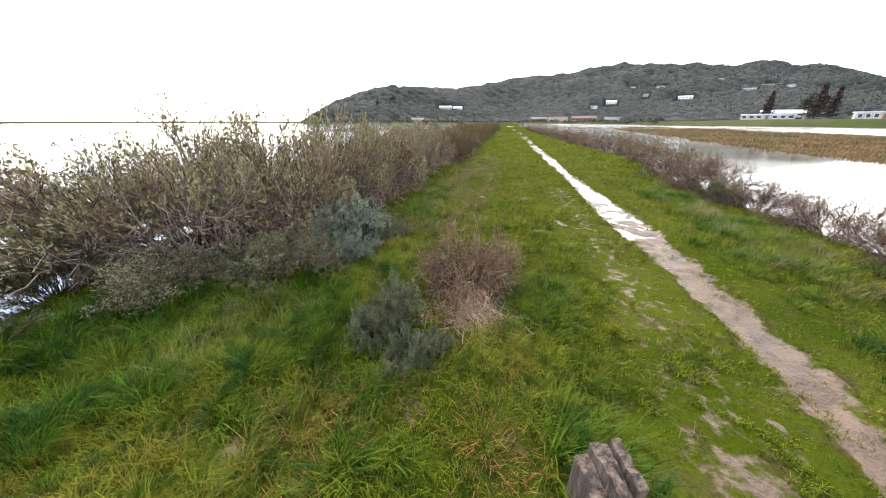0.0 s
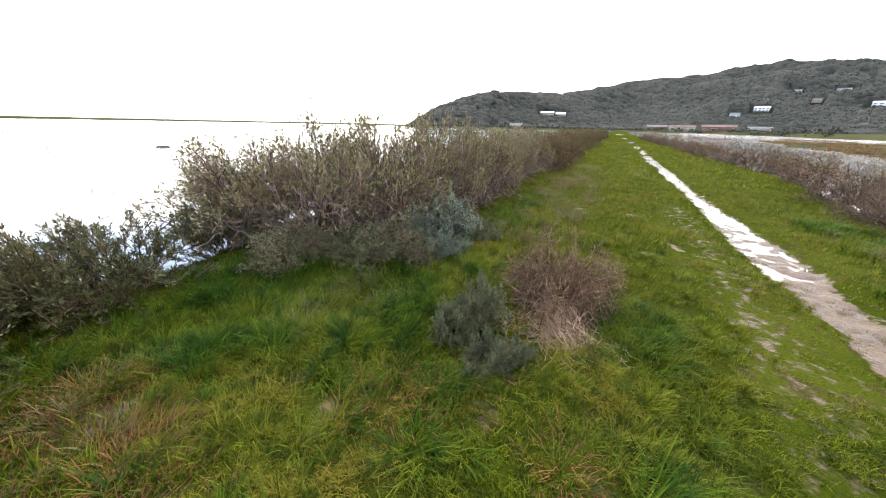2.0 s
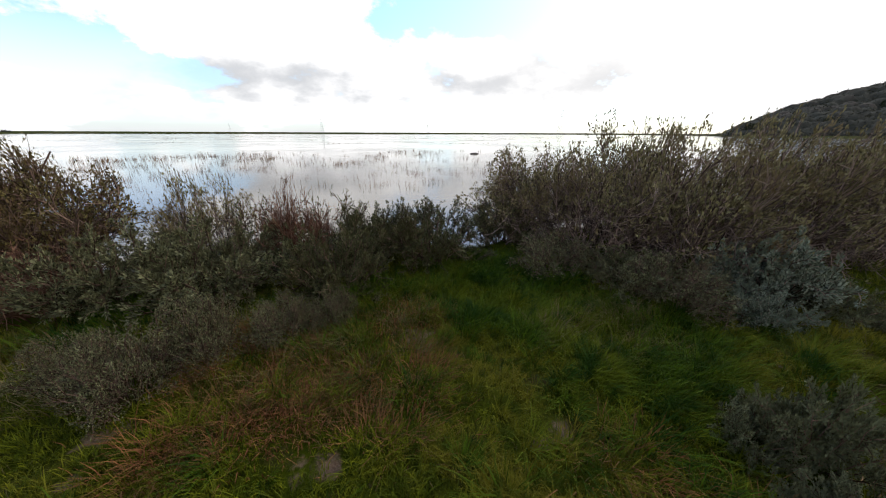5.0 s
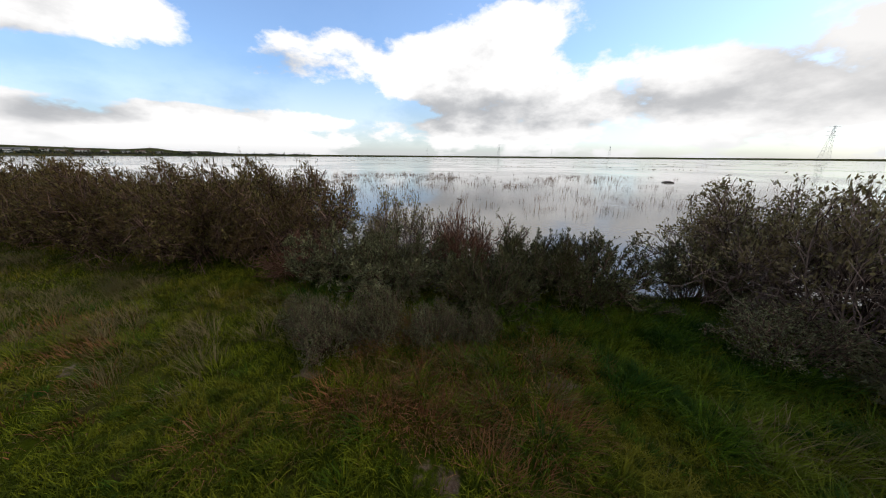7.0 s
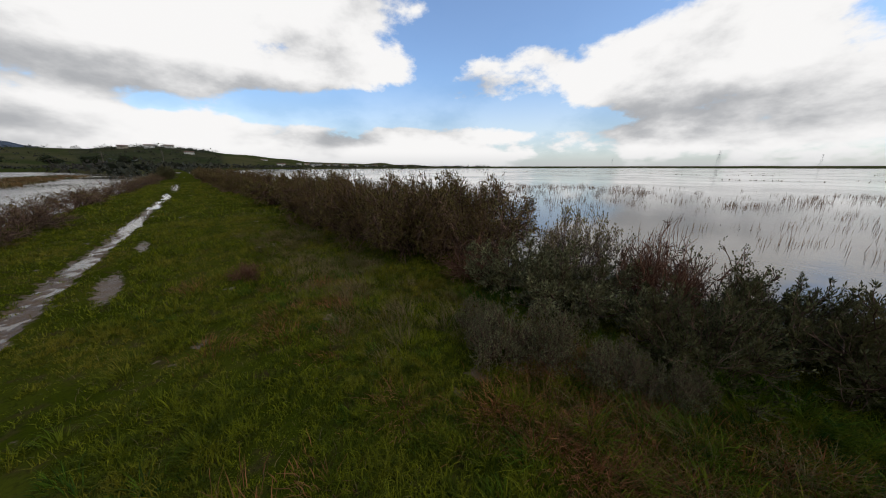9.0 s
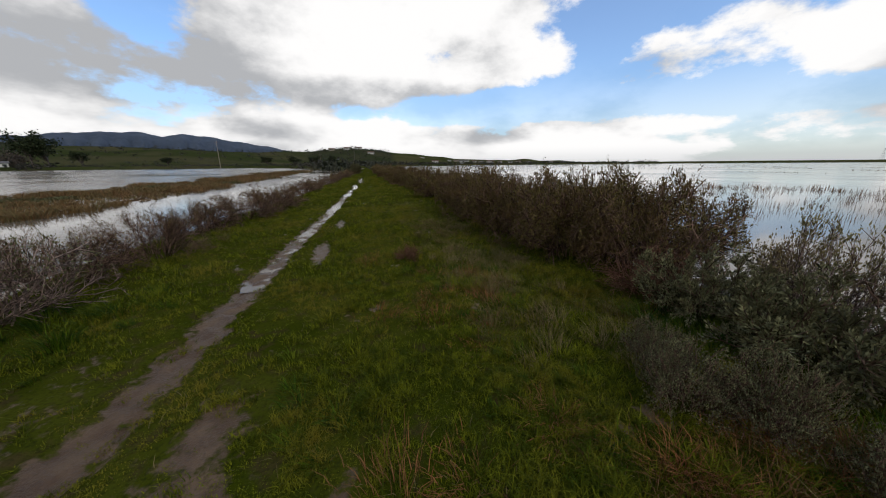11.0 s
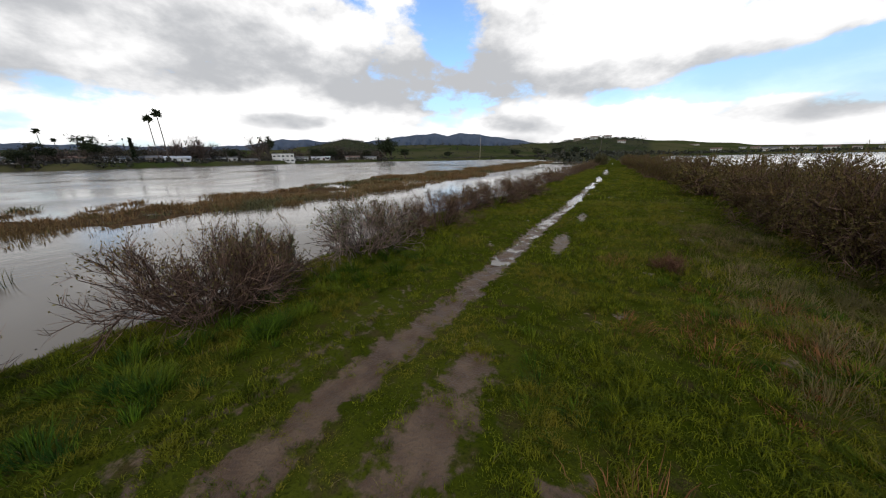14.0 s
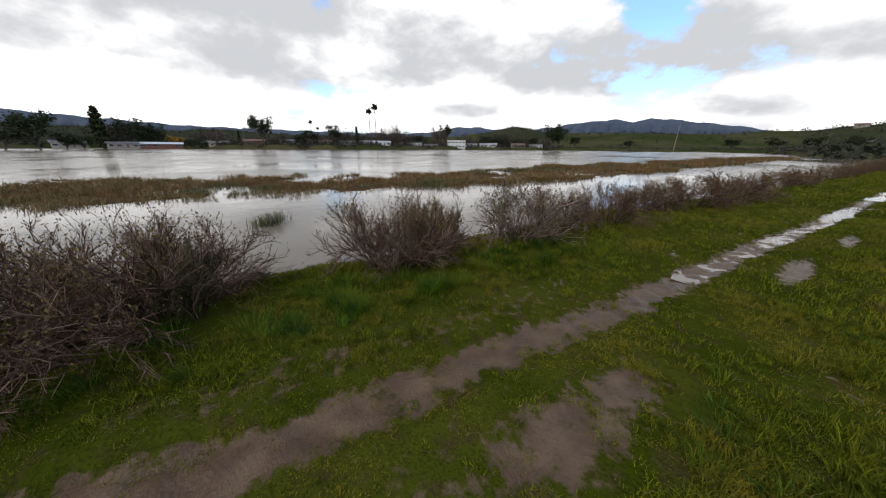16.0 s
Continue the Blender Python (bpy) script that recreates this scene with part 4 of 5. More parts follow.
deep = deep[(wave(deep[:, 0], deep[:, 1], 0.6, 21) > 0.0) & (np.abs(deep[:, 0] - path_x(deep[:, 1])) > 0.45)]
bunches("green_tufts", deep, 50, 0.040, 0.100, 0.0060, LUSH, "small deep green tufts in the turf")
faded = np.concatenate([spots(12, -2.3, -1.5, 0.9, 2.2), spots(95, -1.9, -0.4, 4.0, 12.0), spots(26, -3.0, -2.1, -1.6, 0.2), spots(110, -2.9, -1.2, -9.0, -2.2), spots(22, 3.0, 4.0, 3.2, 7.0), spots(8, 2.9, 3.3, -8.4, -7.4)])
bunches("dry_tufts", faded, 60, 0.065, 0.17, 0.0046, STRAW, "tufts of tan dead grass among the turf")
litter = np.concatenate([spots(85, -2.8, -1.5, -1.5, 0.3), spots(9, -1.6, 0.6, -6.0, -1.6), spots(6, -1.6, 0.2, 0.9, 1.5), spots(14, -1.8, -0.6, -5.2, -1.6)])
bunches("dead_stems", litter, 110, 0.110, 0.11, 0.0056, RUST, "rusty brown dead stems lying in the turf", 2)


def straw_heap(x, y, r):
    """Long flattened stalks that fan out from under the dead shrub."""
    n = 520
    turn = r.normal(-0.5, 0.75, n)
    start = np.stack([x + r.normal(0, 0.17, n), y + r.normal(0, 0.11, n), np.zeros(n)], -1)
    reach = r.uniform(0.10, 0.42, n) * np.where(r.uniform(0, 1, n) < 0.5, 1, -1)
    end = start + np.stack([np.cos(turn), np.sin(turn), np.zeros(n)], -1) * reach[:, None]
    lines = polylines(start, end, r, 4, 0.25, 0.04)
    dist = np.hypot(lines[..., 0] - x, lines[..., 1] - y - 0.25)
    lift = 0.17 * np.exp(-(dist / 0.34) ** 2) * r.uniform(0.05, 1.2, (n, 1))
    lines[..., 2] = ground_z(lines[..., 0].ravel(), lines[..., 1].ravel()).reshape(lines.shape[:2]) + 0.010 + lift
    rad = np.broadcast_to(np.linspace(0.0050, 0.0030, lines.shape[1]), lines.shape[:2])
    return tagged(put_mesh("straw_heap", *tubes(lines, rad), STALK), "heap of flattened pale straw stalks", "straw", kind="stuff")


straw_heap(-0.27, 2.28, np.random.default_rng(5))


# ---- marsh plants and reeds ----
def marsh_plants():
    r = np.random.default_rng(41)
    # tussocks shoulder to shoulder, in drifts of different height and colour, thinning at the water
    x, y = r.uniform(12, 66, 150000), r.uniform(-130, 120, 150000)
    _, _, _, _, m, _ = lands(x, y)
    d = np.hypot(x, y)
    drift = wave(x, y, 2.2, 3) + 0.5 * wave(x, y, 0.7, 8)
    ok = (m > 0.12) & (r.uniform(0, 1, len(x)) < np.clip(30 / d, 0, 1) * np.clip(0.55 + 0.6 * drift, 0.12, 1))
    x, y, d, drift = x[ok], y[ok], d[ok], drift[ok]
    n, per = len(x), 13
    big = r.uniform(0.6, 1.3, n) * np.clip(1 + 0.45 * drift, 0.45, 1.7)
    cx, cy = np.repeat(x, per), np.repeat(y, per)
    off = r.normal(size=(n * per, 2)) * (0.15 * np.repeat(big, per))[:, None]
    px, py = cx + off[:, 0], cy + off[:, 1]
    p = np.stack([px, py, np.maximum(ground_z(px, py), WATER_Z) - 0.03], -1)
    away = np.arctan2(off[:, 1], off[:, 0])
    h = 0.30 * np.repeat(big, per) * r.uniform(0.6, 1.2, n * per)
    wd = r.uniform(0.018, 0.040, n * per) * np.clip(np.repeat(d, per) / 22, 0.7, 3)
    tone = np.repeat(np.where(wave(x, y, 3.0, 12) > 0.62, 2, np.where(r.uniform(0, 1, n) < 0.25 + 0.3 * wave(x, y, 4.0, 5), 1, 0)), per)
    for k, name, mat, label in ((0, "marsh_plants", SEDGE, "rusty brown marsh plants on the low islet"), (1, "pale_stalks", STRAW, "pale dry stalks among the marsh plants"), (2, "green_marsh_plants", LEAF_DARK, "dark green marsh plants on the low islet")):
        q = tone == k
        grow(name, p[q], h[q], wd[q], r.uniform(0.3, 1.0, q.sum()), mat, label, r, 2, away[q])
    # thin tufts that stand in the flooded lagoon
    c = np.stack([r.uniform(24, 120, 4200), r.uniform(-130, 80, 4200)], -1)
    c = c[(wave(c[:, 0], c[:, 1], 9, 2) + 0.4 * wave(c[:, 0], c[:, 1], 2.5, 7) > -0.1)]
    cc = np.repeat(c, 14, 0) + r.normal(size=(len(c) * 14, 2)) * np.array([0.3, 0.8])
    p = np.concatenate([cc, np.full((len(cc), 1), WATER_Z - 0.05)], 1)
    n = len(p)
    grow("drowned_tufts", p, r.uniform(0.07, 0.17, n), r.uniform(0.05, 0.12, n), r.uniform(0.4, 1.2, n), SEDGE, "brown tufts drowned in the lagoon", r, 1)
    c = np.repeat(np.array([(10.6, -1.0), (10.8, -1.25), (10.5, -0.8)]), 90, 0) + r.normal(size=(270, 2)) * 0.16
    p = np.concatenate([c, np.full((len(c), 1), WATER_Z - 0.05)], 1)
    n = len(p)
    grow("channel_tuft", p, r.uniform(0.3, 0.55, n), r.uniform(0.012, 0.02, n), r.uniform(0.1, 0.5, n), LEAF_DARK, "dark tuft standing in the channel water", r, 2)


marsh_plants()


def bay_reeds():
    r = np.random.default_rng(43)
    c = np.stack([r.uniform(-60, -11, 16000), r.uniform(-40, 46, 16000)], -1)
    d = np.hypot(c[:, 0], c[:, 1])
    drift = wave(c[:, 0], c[:, 1], 5.0, 4) + 0.5 * wave(c[:, 0], c[:, 1], 1.4, 1)
    ok = (d > 13) & (r.uniform(0, 1, len(c)) < np.clip((d - 12) / 10, 0, 1) * np.clip((46 - d) / 14, 0, 1) * np.clip(0.30 + 0.55 * drift, 0.05, 1))
    c = c[ok]
    per = 8
    cc = np.repeat(c, per, 0) + r.normal(size=(len(c) * per, 2)) * 0.20
    n = len(cc)
    p = np.concatenate([cc, np.full((n, 1), WATER_Z - 0.05)], 1)
    grow("reeds", p, r.uniform(0.14, 0.44, n), r.uniform(0.011, 0.022, n) * np.clip(np.repeat(d[ok], per) / 22, 0.8, 2), r.uniform(0.03, 0.35, n), REED, "sparse brown reeds standing in the bay", r, 1)
    # floating rafts of weed further out
    c = np.stack([r.uniform(-240, -70, 60), r.uniform(-120, 140, 60)], -1)
    cc = np.repeat(c, 40, 0) + r.normal(size=(2400, 2)) * np.array([1.0, 3.5])
    p = np.concatenate([cc, np.full((len(cc), 1), WATER_Z - 0.05)], 1)
    n = len(p)
    grow("weed_rafts", p, r.uniform(0.1, 0.22, n), r.uniform(0.15, 0.4, n), r.uniform(0.2, 0.8, n), SEDGE, "dark rafts of weed far out on the bay", r, 1)


bay_reeds()


def drift_log(x, y, length, turn):
    ln = np.array([[(-length / 2, 0, 0), (-length / 6, 0.03, 0.04), (length / 5, -0.02, 0.05), (length / 2, 0.04, 0.02)]], float)
    ob = put_mesh("driftwood", *tubes(ln, np.array([[0.05, 0.10, 0.09, 0.03]]), 8), BARK)
    ob.matrix_basis = pose(x, y, WATER_Z + 0.02, 0, 0, turn)
    return tagged(ob, "dark driftwood log floating in the bay", "log")


drift_log(-35.8, 12.2, 1.0, 70)


# ---- the old timber stump ----
def stump():
    """An old square timber, split along its grain, with a worn stepped top."""
    r = np.random.default_rng(3)
    ob = thing("stump", pose(0.50, 0.90, -0.05, 5, -4, 18), "old weathered timber stump with a split worn top", "stump")
    for k, (cx, sx, sy, h) in enumerate(((-0.072, 0.062, 0.17, 0.36), (-0.018, 0.040, 0.20, 0.43), (0.022, 0.032, 0.19, 0.40), (0.062, 0.040, 0.18, 0.44), (0.098, 0.024, 0.15, 0.37))):
        bm = bmesh.new()
        box(bm, cx, 0, h / 2, sx, sy, h)
        bmesh.ops.subdivide_edges(bm, edges=[e for e in bm.edges if abs(e.verts[0].co.y - e.verts[1].co.y) > 0.1], cuts=6)
        for v in bm.verts:
            y, z = v.co.y, v.co.z
            if z > h * 0.7:
                v.co.z += 0.22 * y * (1, -0.5, 0.7, 0.3, -0.8)[k] + r.uniform(-0.014, 0.008)
            v.co.x += r.uniform(-0.002, 0.002)
        bmesh.ops.bevel(bm, geom=[e for e in bm.edges if not e.is_boundary and e.calc_face_angle(0) > 1.0], offset=0.004, segments=1, affect="EDGES")
        part("timber_piece", bm, WEATHERED, ob)
    return ob


stump()


# ---- far things: trees, houses, poles, pylons ----
def tree_meshes(seed, height, spread, shape="round"):
    r = np.random.default_rng(seed)
    trunk_h = height * (0.32 if shape == "round" else 0.95)
    trunk = polylines(np.array([[0, 0, -0.3]]), np.array([[0.03 * height, 0, trunk_h]]), r, 5, 0.02, 0.01)
    wood = [tubes(trunk, np.linspace(0.035, 0.018 if shape == "round" else 0.004, 6)[None] * height, 6)]
    if shape == "round":
        n = 16
        turn, t = r.uniform(0, 6.28, n), r.uniform(0.55, 1.0, n)
        a = np.stack([0 * t, 0 * t, trunk_h * t], -1)
        b = np.stack([np.cos(turn) * spread * r.uniform(0.3, 0.85, n), np.sin(turn) * spread * r.uniform(0.3, 0.85, n), height * r.uniform(0.5, 0.95, n)], -1)
        limbs = polylines(a, b, r, 3, 0.1, 0.03)
        wood.append(tubes(limbs, np.broadcast_to(np.linspace(0.014, 0.004, 4) * height, (n, 4)), 4))
        heart = np.repeat(b, 90, 0) + r.normal(size=(n * 90, 3)) * np.array([spread * 0.19, spread * 0.19, height * 0.07])
    else:
        n = 1300
        t = r.uniform(0.12, 1, n)
        turn = r.uniform(0, 6.28, n)
        wide = spread * (1 - t) ** 0.8 * (0.6 + 0.4 * np.sin(t * 46)) * np.sqrt(r.uniform(0.05, 1, n))
        heart = np.stack([np.cos(turn) * wide, np.sin(turn) * wide, height * t - 0.10 * wide], -1)
    k = len(heart)
    aim = unit(r.normal(size=(k, 3)) + np.array([0, 0, -0.2]))
    s = height * 0.062
    return join(*wood), leaves(heart, aim, s * r.uniform(0.7, 1.5, k), s * 0.7 * r.uniform(0.7, 1.4, k), r)


def twig_crown(seed):
    """The leafless crown of a tree one unit tall: boughs, branches and fine twigs."""
    r = np.random.default_rng(seed)
    n = 20
    turn, t = r.uniform(0, 6.28, n), r.uniform(0.16, 0.34, n)
    a = np.stack([0 * t, 0 * t, t], -1)
    b = np.stack([np.cos(turn) * r.uniform(0.15, 0.42, n), np.sin(turn) * r.uniform(0.15, 0.42, n), r.uniform(0.5, 0.92, n)], -1)
    boughs = polylines(a, b, r, 4, 0.14, 0.03)
    a, b = shoots(boughs, 9, 0.20, 0.6, r, 0.3, 0.3)
    limbs = polylines(a, b, r, 2, 0.12, 0.04)
    a, b = shoots(limbs, 9, 0.10, 0.6, r, 0.2, 0.3)
    return join(tubes(boughs, taper(boughs, 0.011, 0.004), 4), tubes(limbs, taper(limbs, 0.0035, 0.0018)), ribbons(a, b, 0.0026, r))


TREE_MASTERS = {}


def tree(kind, az, dist, height, label, wide=1.0):
    d = direction(az)
    x, y = d.x * dist, d.y * dist
    m = Matrix.Translation((x, y, float(ground_z(x, y)[0]))) @ Matrix.Rotation(random.uniform(0, 6.28), 4, "Z")
    shape, mat, seed = {"oak": ("round", LEAF_TREE, 51), "oak_b": ("round", LEAF_TREE, 52), "fir": ("cone", LEAF_TREE, 53), "red": ("cone", LEAF_RED, 54), "gold": ("round", LEAF_GOLD, 55), "pine": ("round", LEAF_TREE, 56), "cypress": ("cone", LEAF_TREE, 57), "bare": ("round", None, 58)}[kind]
    if kind not in TREE_MASTERS:
        ob = TREE_MASTERS[kind] = thing("tree", m, label, "tree", "trees on the far shore")
        wood, crown = tree_meshes(seed, 1.0, {"cypress": 0.10, "fir": 0.40, "red": 0.34}.get(kind, 0.42), shape)
        put_mesh("trunk", *wood, BARK, ob)
        if mat:
            put_mesh("crown", *crown, mat, ob)
        else:
            put_mesh("twig_crown", *twig_crown(seed), BARE_TWIG, ob)
    else:
        ob = copy_thing(TREE_MASTERS[kind], m)
        tagged(ob, label)
    if len(label.split()) < 4:
        tagged(ob, label + " on the far shore")
    ob.scale = (height * wide, height * wide, height)
    return ob


def palm(az, dist, height):
    d = direction(az)
    x, y = d.x * dist, d.y * dist
    r = np.random.default_rng(int(az * 10))
    ob = thing("palm_tree", Matrix.Translation((x, y, float(ground_z(x, y)[0]))), "tall slender palm with a tuft of fronds", "tree", "palms on the far shore")
    trunk = polylines(np.array([[0, 0, -0.3]]), np.array([[0.3, 0.2, height]]), r, 8, 0.01, 0.0)
    put_mesh("trunk", *tubes(trunk, np.linspace(0.35, 0.22, 9)[None], 7), BARK, ob)
    n = 46
    turn, tilt = r.uniform(0, 6.28, n), r.uniform(-0.9, 1.2, n)
    aim = np.stack([np.cos(turn) * np.cos(tilt), np.sin(turn) * np.cos(tilt), np.sin(tilt)], -1)
    at = np.tile(np.array([[0.3, 0.2, height]]), (n, 1))
    put_mesh("crown", *leaves(at, aim, height * 0.12 * r.uniform(0.8, 1.1, n), height * 0.045 * np.ones(n), r), LEAF_TREE, ob)
    return ob


for az, dist, kind, h, label, wide in ((288.2, 265, "oak", 18, "tall eucalyptus with a rounded crown", 1.05), (290.4, 255, "oak_b", 13, "large dark oak", 1.4), (286.2, 270, "oak_b", 9, "dark broad tree", 1.5), (284.9, 280, "oak", 8, "dark broad tree", 1.5), (283.2, 325, "fir", 27, "tall dark fir", 1.15), (281.9, 330, "bare", 18, "leafless grey tree", 1.0), (280.5, 335, "pine", 21, "dark spreading cypress", 1.1), (279.3, 340, "oak", 14, "dark broad tree", 1.3), (278.2, 345, "pine", 19, "dark spreading cypress", 0.8), (276.5, 345, "gold", 10, "golden autumn tree", 1.6),
                                       (274.7, 315, "oak", 8, "round dark tree", 1.3), (271.7, 310, "bare", 14, "leafless grey tree", 1.0), (268.9, 320, "cypress", 11, "narrow dark cypress", 1.0), (265.9, 300, "pine", 21, "tall dark pine above the houses", 0.95), (263, 300, "bare", 10, "leafless grey tree", 1.2), (260.4, 285, "oak", 9, "round brown-green tree", 1.5), (258.9, 290, "oak_b", 11, "round dark tree", 1.3), (255.2, 285, "oak_b", 15, "round dark tree", 1.05), (251.4, 290, "cypress", 15, "narrow dark cypress", 1.0), (253, 320, "bare", 13, "leafless grey tree", 1.3), (247.3, 320, "bare", 18, "leafless grey tree", 1.0), (244.3, 325, "bare", 20, "leafless grey tree", 1.2), (241, 345, "oak", 10, "dark broad tree", 1.3),
                                       (237.3, 340, "bare", 21, "leafless grey tree", 1.2), (236.0, 360, "pine", 22, "dark tree behind the white house", 0.7), (229, 350, "oak", 11, "dark broad tree", 1.3), (226.5, 360, "oak_b", 12, "dark broad tree", 1.3), (220.5, 360, "oak", 9, "dark broad tree", 1.3), (217.3, 350, "pine", 22, "tall dark tree by the lagoon", 0.9), (216.3, 352, "oak_b", 18, "dark broad tree", 1.2), (213.8, 345, "oak", 10, "dark broad tree", 1.2), (206, 300, "oak", 6, "dark broad tree", 1.5), (194, 320, "oak", 7, "dark broad tree", 1.6), (190, 250, "oak_b", 6, "dark broad tree", 1.5), (187, 240, "oak", 6, "dark broad tree", 1.5), (184, 235, "oak_b", 6, "dark broad tree", 1.5),
                                       (327.8, 330, "red", 18, "russet conifer by the road", 1.0), (323.8, 325, "red", 21, "russet conifer by the road", 1.0), (322.6, 330, "red", 19, "russet conifer by the road", 0.9), (324, 360, "oak", 16, "dark broad tree", 1.2), (313.5, 300, "oak_b", 17, "dark broad tree", 1.2), (311, 310, "fir", 22, "dark fir by the road", 1.2), (308, 300, "oak", 17, "dark broad tree", 1.4), (304, 290, "oak_b", 16, "dark broad tree", 1.4), (300, 285, "oak", 16, "dark broad tree", 1.4), (296.5, 270, "oak_b", 16, "dark broad tree", 1.4),
                                       (20.9, 560, "oak", 13, "oak on the ridge", 1.0), (23.5, 540, "fir", 11, "dark tree on the ridge", 1.2), (32.9, 420, "oak", 10, "dark tree on the headland", 1.1), (31, 420, "oak_b", 9, "dark tree on the headland", 1.2), (29, 430, "oak", 9, "dark tree on the headland", 1.2), (26.5, 450, "oak_b", 10, "dark tree on the headland", 1.2)):
    tree(kind, az, dist, h, label, wide)
palm(248.1, 295, 31.5)
palm(249.1, 295, 28)
palm(258.6, 420, 26)
palm(257.6, 430, 20)


HILL_HOUSES = ((343.2, 4.6, 20, "white house on the wooded hill", PALE_WALL, GREY_ROOF), (339.6, 4.3, 24, "white house on the wooded hill", PALE_WALL, GREY_ROOF), (345.5, 2.5, 24, "white house on the wooded hill", PALE_WALL, PALE_ROOF), (336.4, 2.9, 30, "large white house on the wooded hill", PALE_WALL, PALE_ROOF), (330.1, 3.5, 26, "grey house on the wooded hill", TAN_WALL, GREY_ROOF), (328.6, 3.9, 26, "grey house on the wooded hill", TAN_WALL, GREY_ROOF),
               (326.4, 5.6, 34, "long house near the hilltop", TAN_WALL, PALE_ROOF), (341.2, 3.3, 14, "brown house on the wooded hill", TAN_WALL, BROWN_ROOF), (347.8, 1.8, 16, "pale house on the wooded hill", PALE_WALL, GREY_ROOF), (326.6, 3.8, 16, "pale house on the wooded hill", PALE_WALL, GREY_ROOF), (333.2, 4.9, 12, "small house on the wooded hill", TAN_WALL, GREY_ROOF), (11.9, 2.0, 28, "long pale building on the slope", TAN_WALL, PALE_ROOF), (9.8, 1.9, 20, "pale flat building on the slope", PALE_WALL, PALE_ROOF))


def hill_place(az, el):
    """How far off the slope first stands at that elevation."""
    dist = np.arange(400.0, 1700.0, 4.0)
    d = direction(az)
    z = ground_z(d.x * dist, d.y * dist)
    seen = np.degrees(np.arctan2(z - 1.6, dist)) >= el
    return float(dist[np.argmax(seen)])


CLEARINGS = [(az, hill_place(az, el), wide) for az, el, wide, *_ in HILL_HOUSES]


def canopy():
    """The closed woodland of the hills: rounded crowns side by side, a mesh over the slope."""
    az = np.radians(np.arange(294.5, 398.0, 0.19))
    dist = 400 * 1.0052 ** np.arange(0, 282)
    aa, dd = np.meshgrid(az, dist, indexing="xy")
    x, y = -np.sin(aa) * dd, np.cos(aa) * dd
    z, _, _, wood, _, _ = lands(x, y)
    cell = 10.0
    i, j = np.floor(x / cell).astype(int), np.floor(y / cell).astype(int)
    best, tone = np.full(x.shape, 9.9), np.zeros(x.shape)
    for a in (-1, 0, 1):
        for b in (-1, 0, 1):
            ii, jj = i + a, j + b
            cx = (ii + 0.5 + 0.42 * LATTICE[ii % 256, jj % 256]) * cell
            cy = (jj + 0.5 + 0.42 * LATTICE[jj % 256, (ii + 77) % 256]) * cell
            d = np.hypot(x - cx, y - cy) / cell
            tone = np.where(d < best, LATTICE[(ii + 31) % 256, (jj + 5) % 256] * 0.5 + 0.5, tone)
            best = np.minimum(best, d)
    crown = np.clip(1 - (best / 0.8) ** 2, 0, 1) ** 0.4
    open_ground = np.ones(x.shape)
    for h_az, h_dist, wide in CLEARINGS:
        d = direction(h_az)
        off, along = x * d.y - y * d.x, x * d.x + y * d.y
        open_ground = np.where((np.abs(off) < wide * 0.62) & (along > h_dist - 70) & (along < h_dist + 14), 0.0, open_ground)
    top = z + np.where(wood > 0.1, open_ground * (0.6 + (6.0 + 5.0 * tone) * crown * np.clip(wood * 1.1, 0, 1)) - 1.5 * (1 - open_ground), -4.0)
    n = len(az)
    i, j = np.meshgrid(np.arange(len(dist) - 1), np.arange(n - 1), indexing="ij")
    f = np.stack([i * n + j, i * n + j + 1, (i + 1) * n + j + 1, (i + 1) * n + j], -1).reshape(-1, 4)
    ob = put_mesh("far_woods", np.stack([x, y, top], -1), f, CANOPY, smooth=True)
    patches = np.clip(tone * 0.65 + 0.35 * (0.5 + 0.5 * wave(x, y, 60, 2)), 0, 1)
    ob.data.attributes.new("tone", "FLOAT", "POINT").data.foreach_set("value", patches.astype(np.float32).ravel())
    tagged(ob, "closed dark woodland covering the hills", "woods", kind="stuff")
    # loose sprays of foliage that break the crowns' outlines
    r = np.random.default_rng(62)
    pick = r.integers(0, x.size, 90000)
    pick = pick[(wood.ravel()[pick] > 0.3) & (crown.ravel()[pick] > 0.5) & (open_ground.ravel()[pick] > 0.5)]
    c = np.stack([x.ravel()[pick], y.ravel()[pick], top.ravel()[pick]], -1) + r.normal(size=(len(pick), 3)) * np.array([1.2, 1.2, 0.5])
    size = r.uniform(1.4, 3.4, len(pick)) * np.clip(np.hypot(c[:, 0], c[:, 1]) / 900, 0.6, 1.4)
    v, f = leaves(c, unit(r.normal(size=(len(pick), 3)) + np.array([0, 0, 0.4])), size, size * 0.7, r)
    tagged(put_mesh("crown_sprays", v, f, LEAF_WOOD), "sprays of leaves on the wooded hills", "woods", kind="stuff")


canopy()


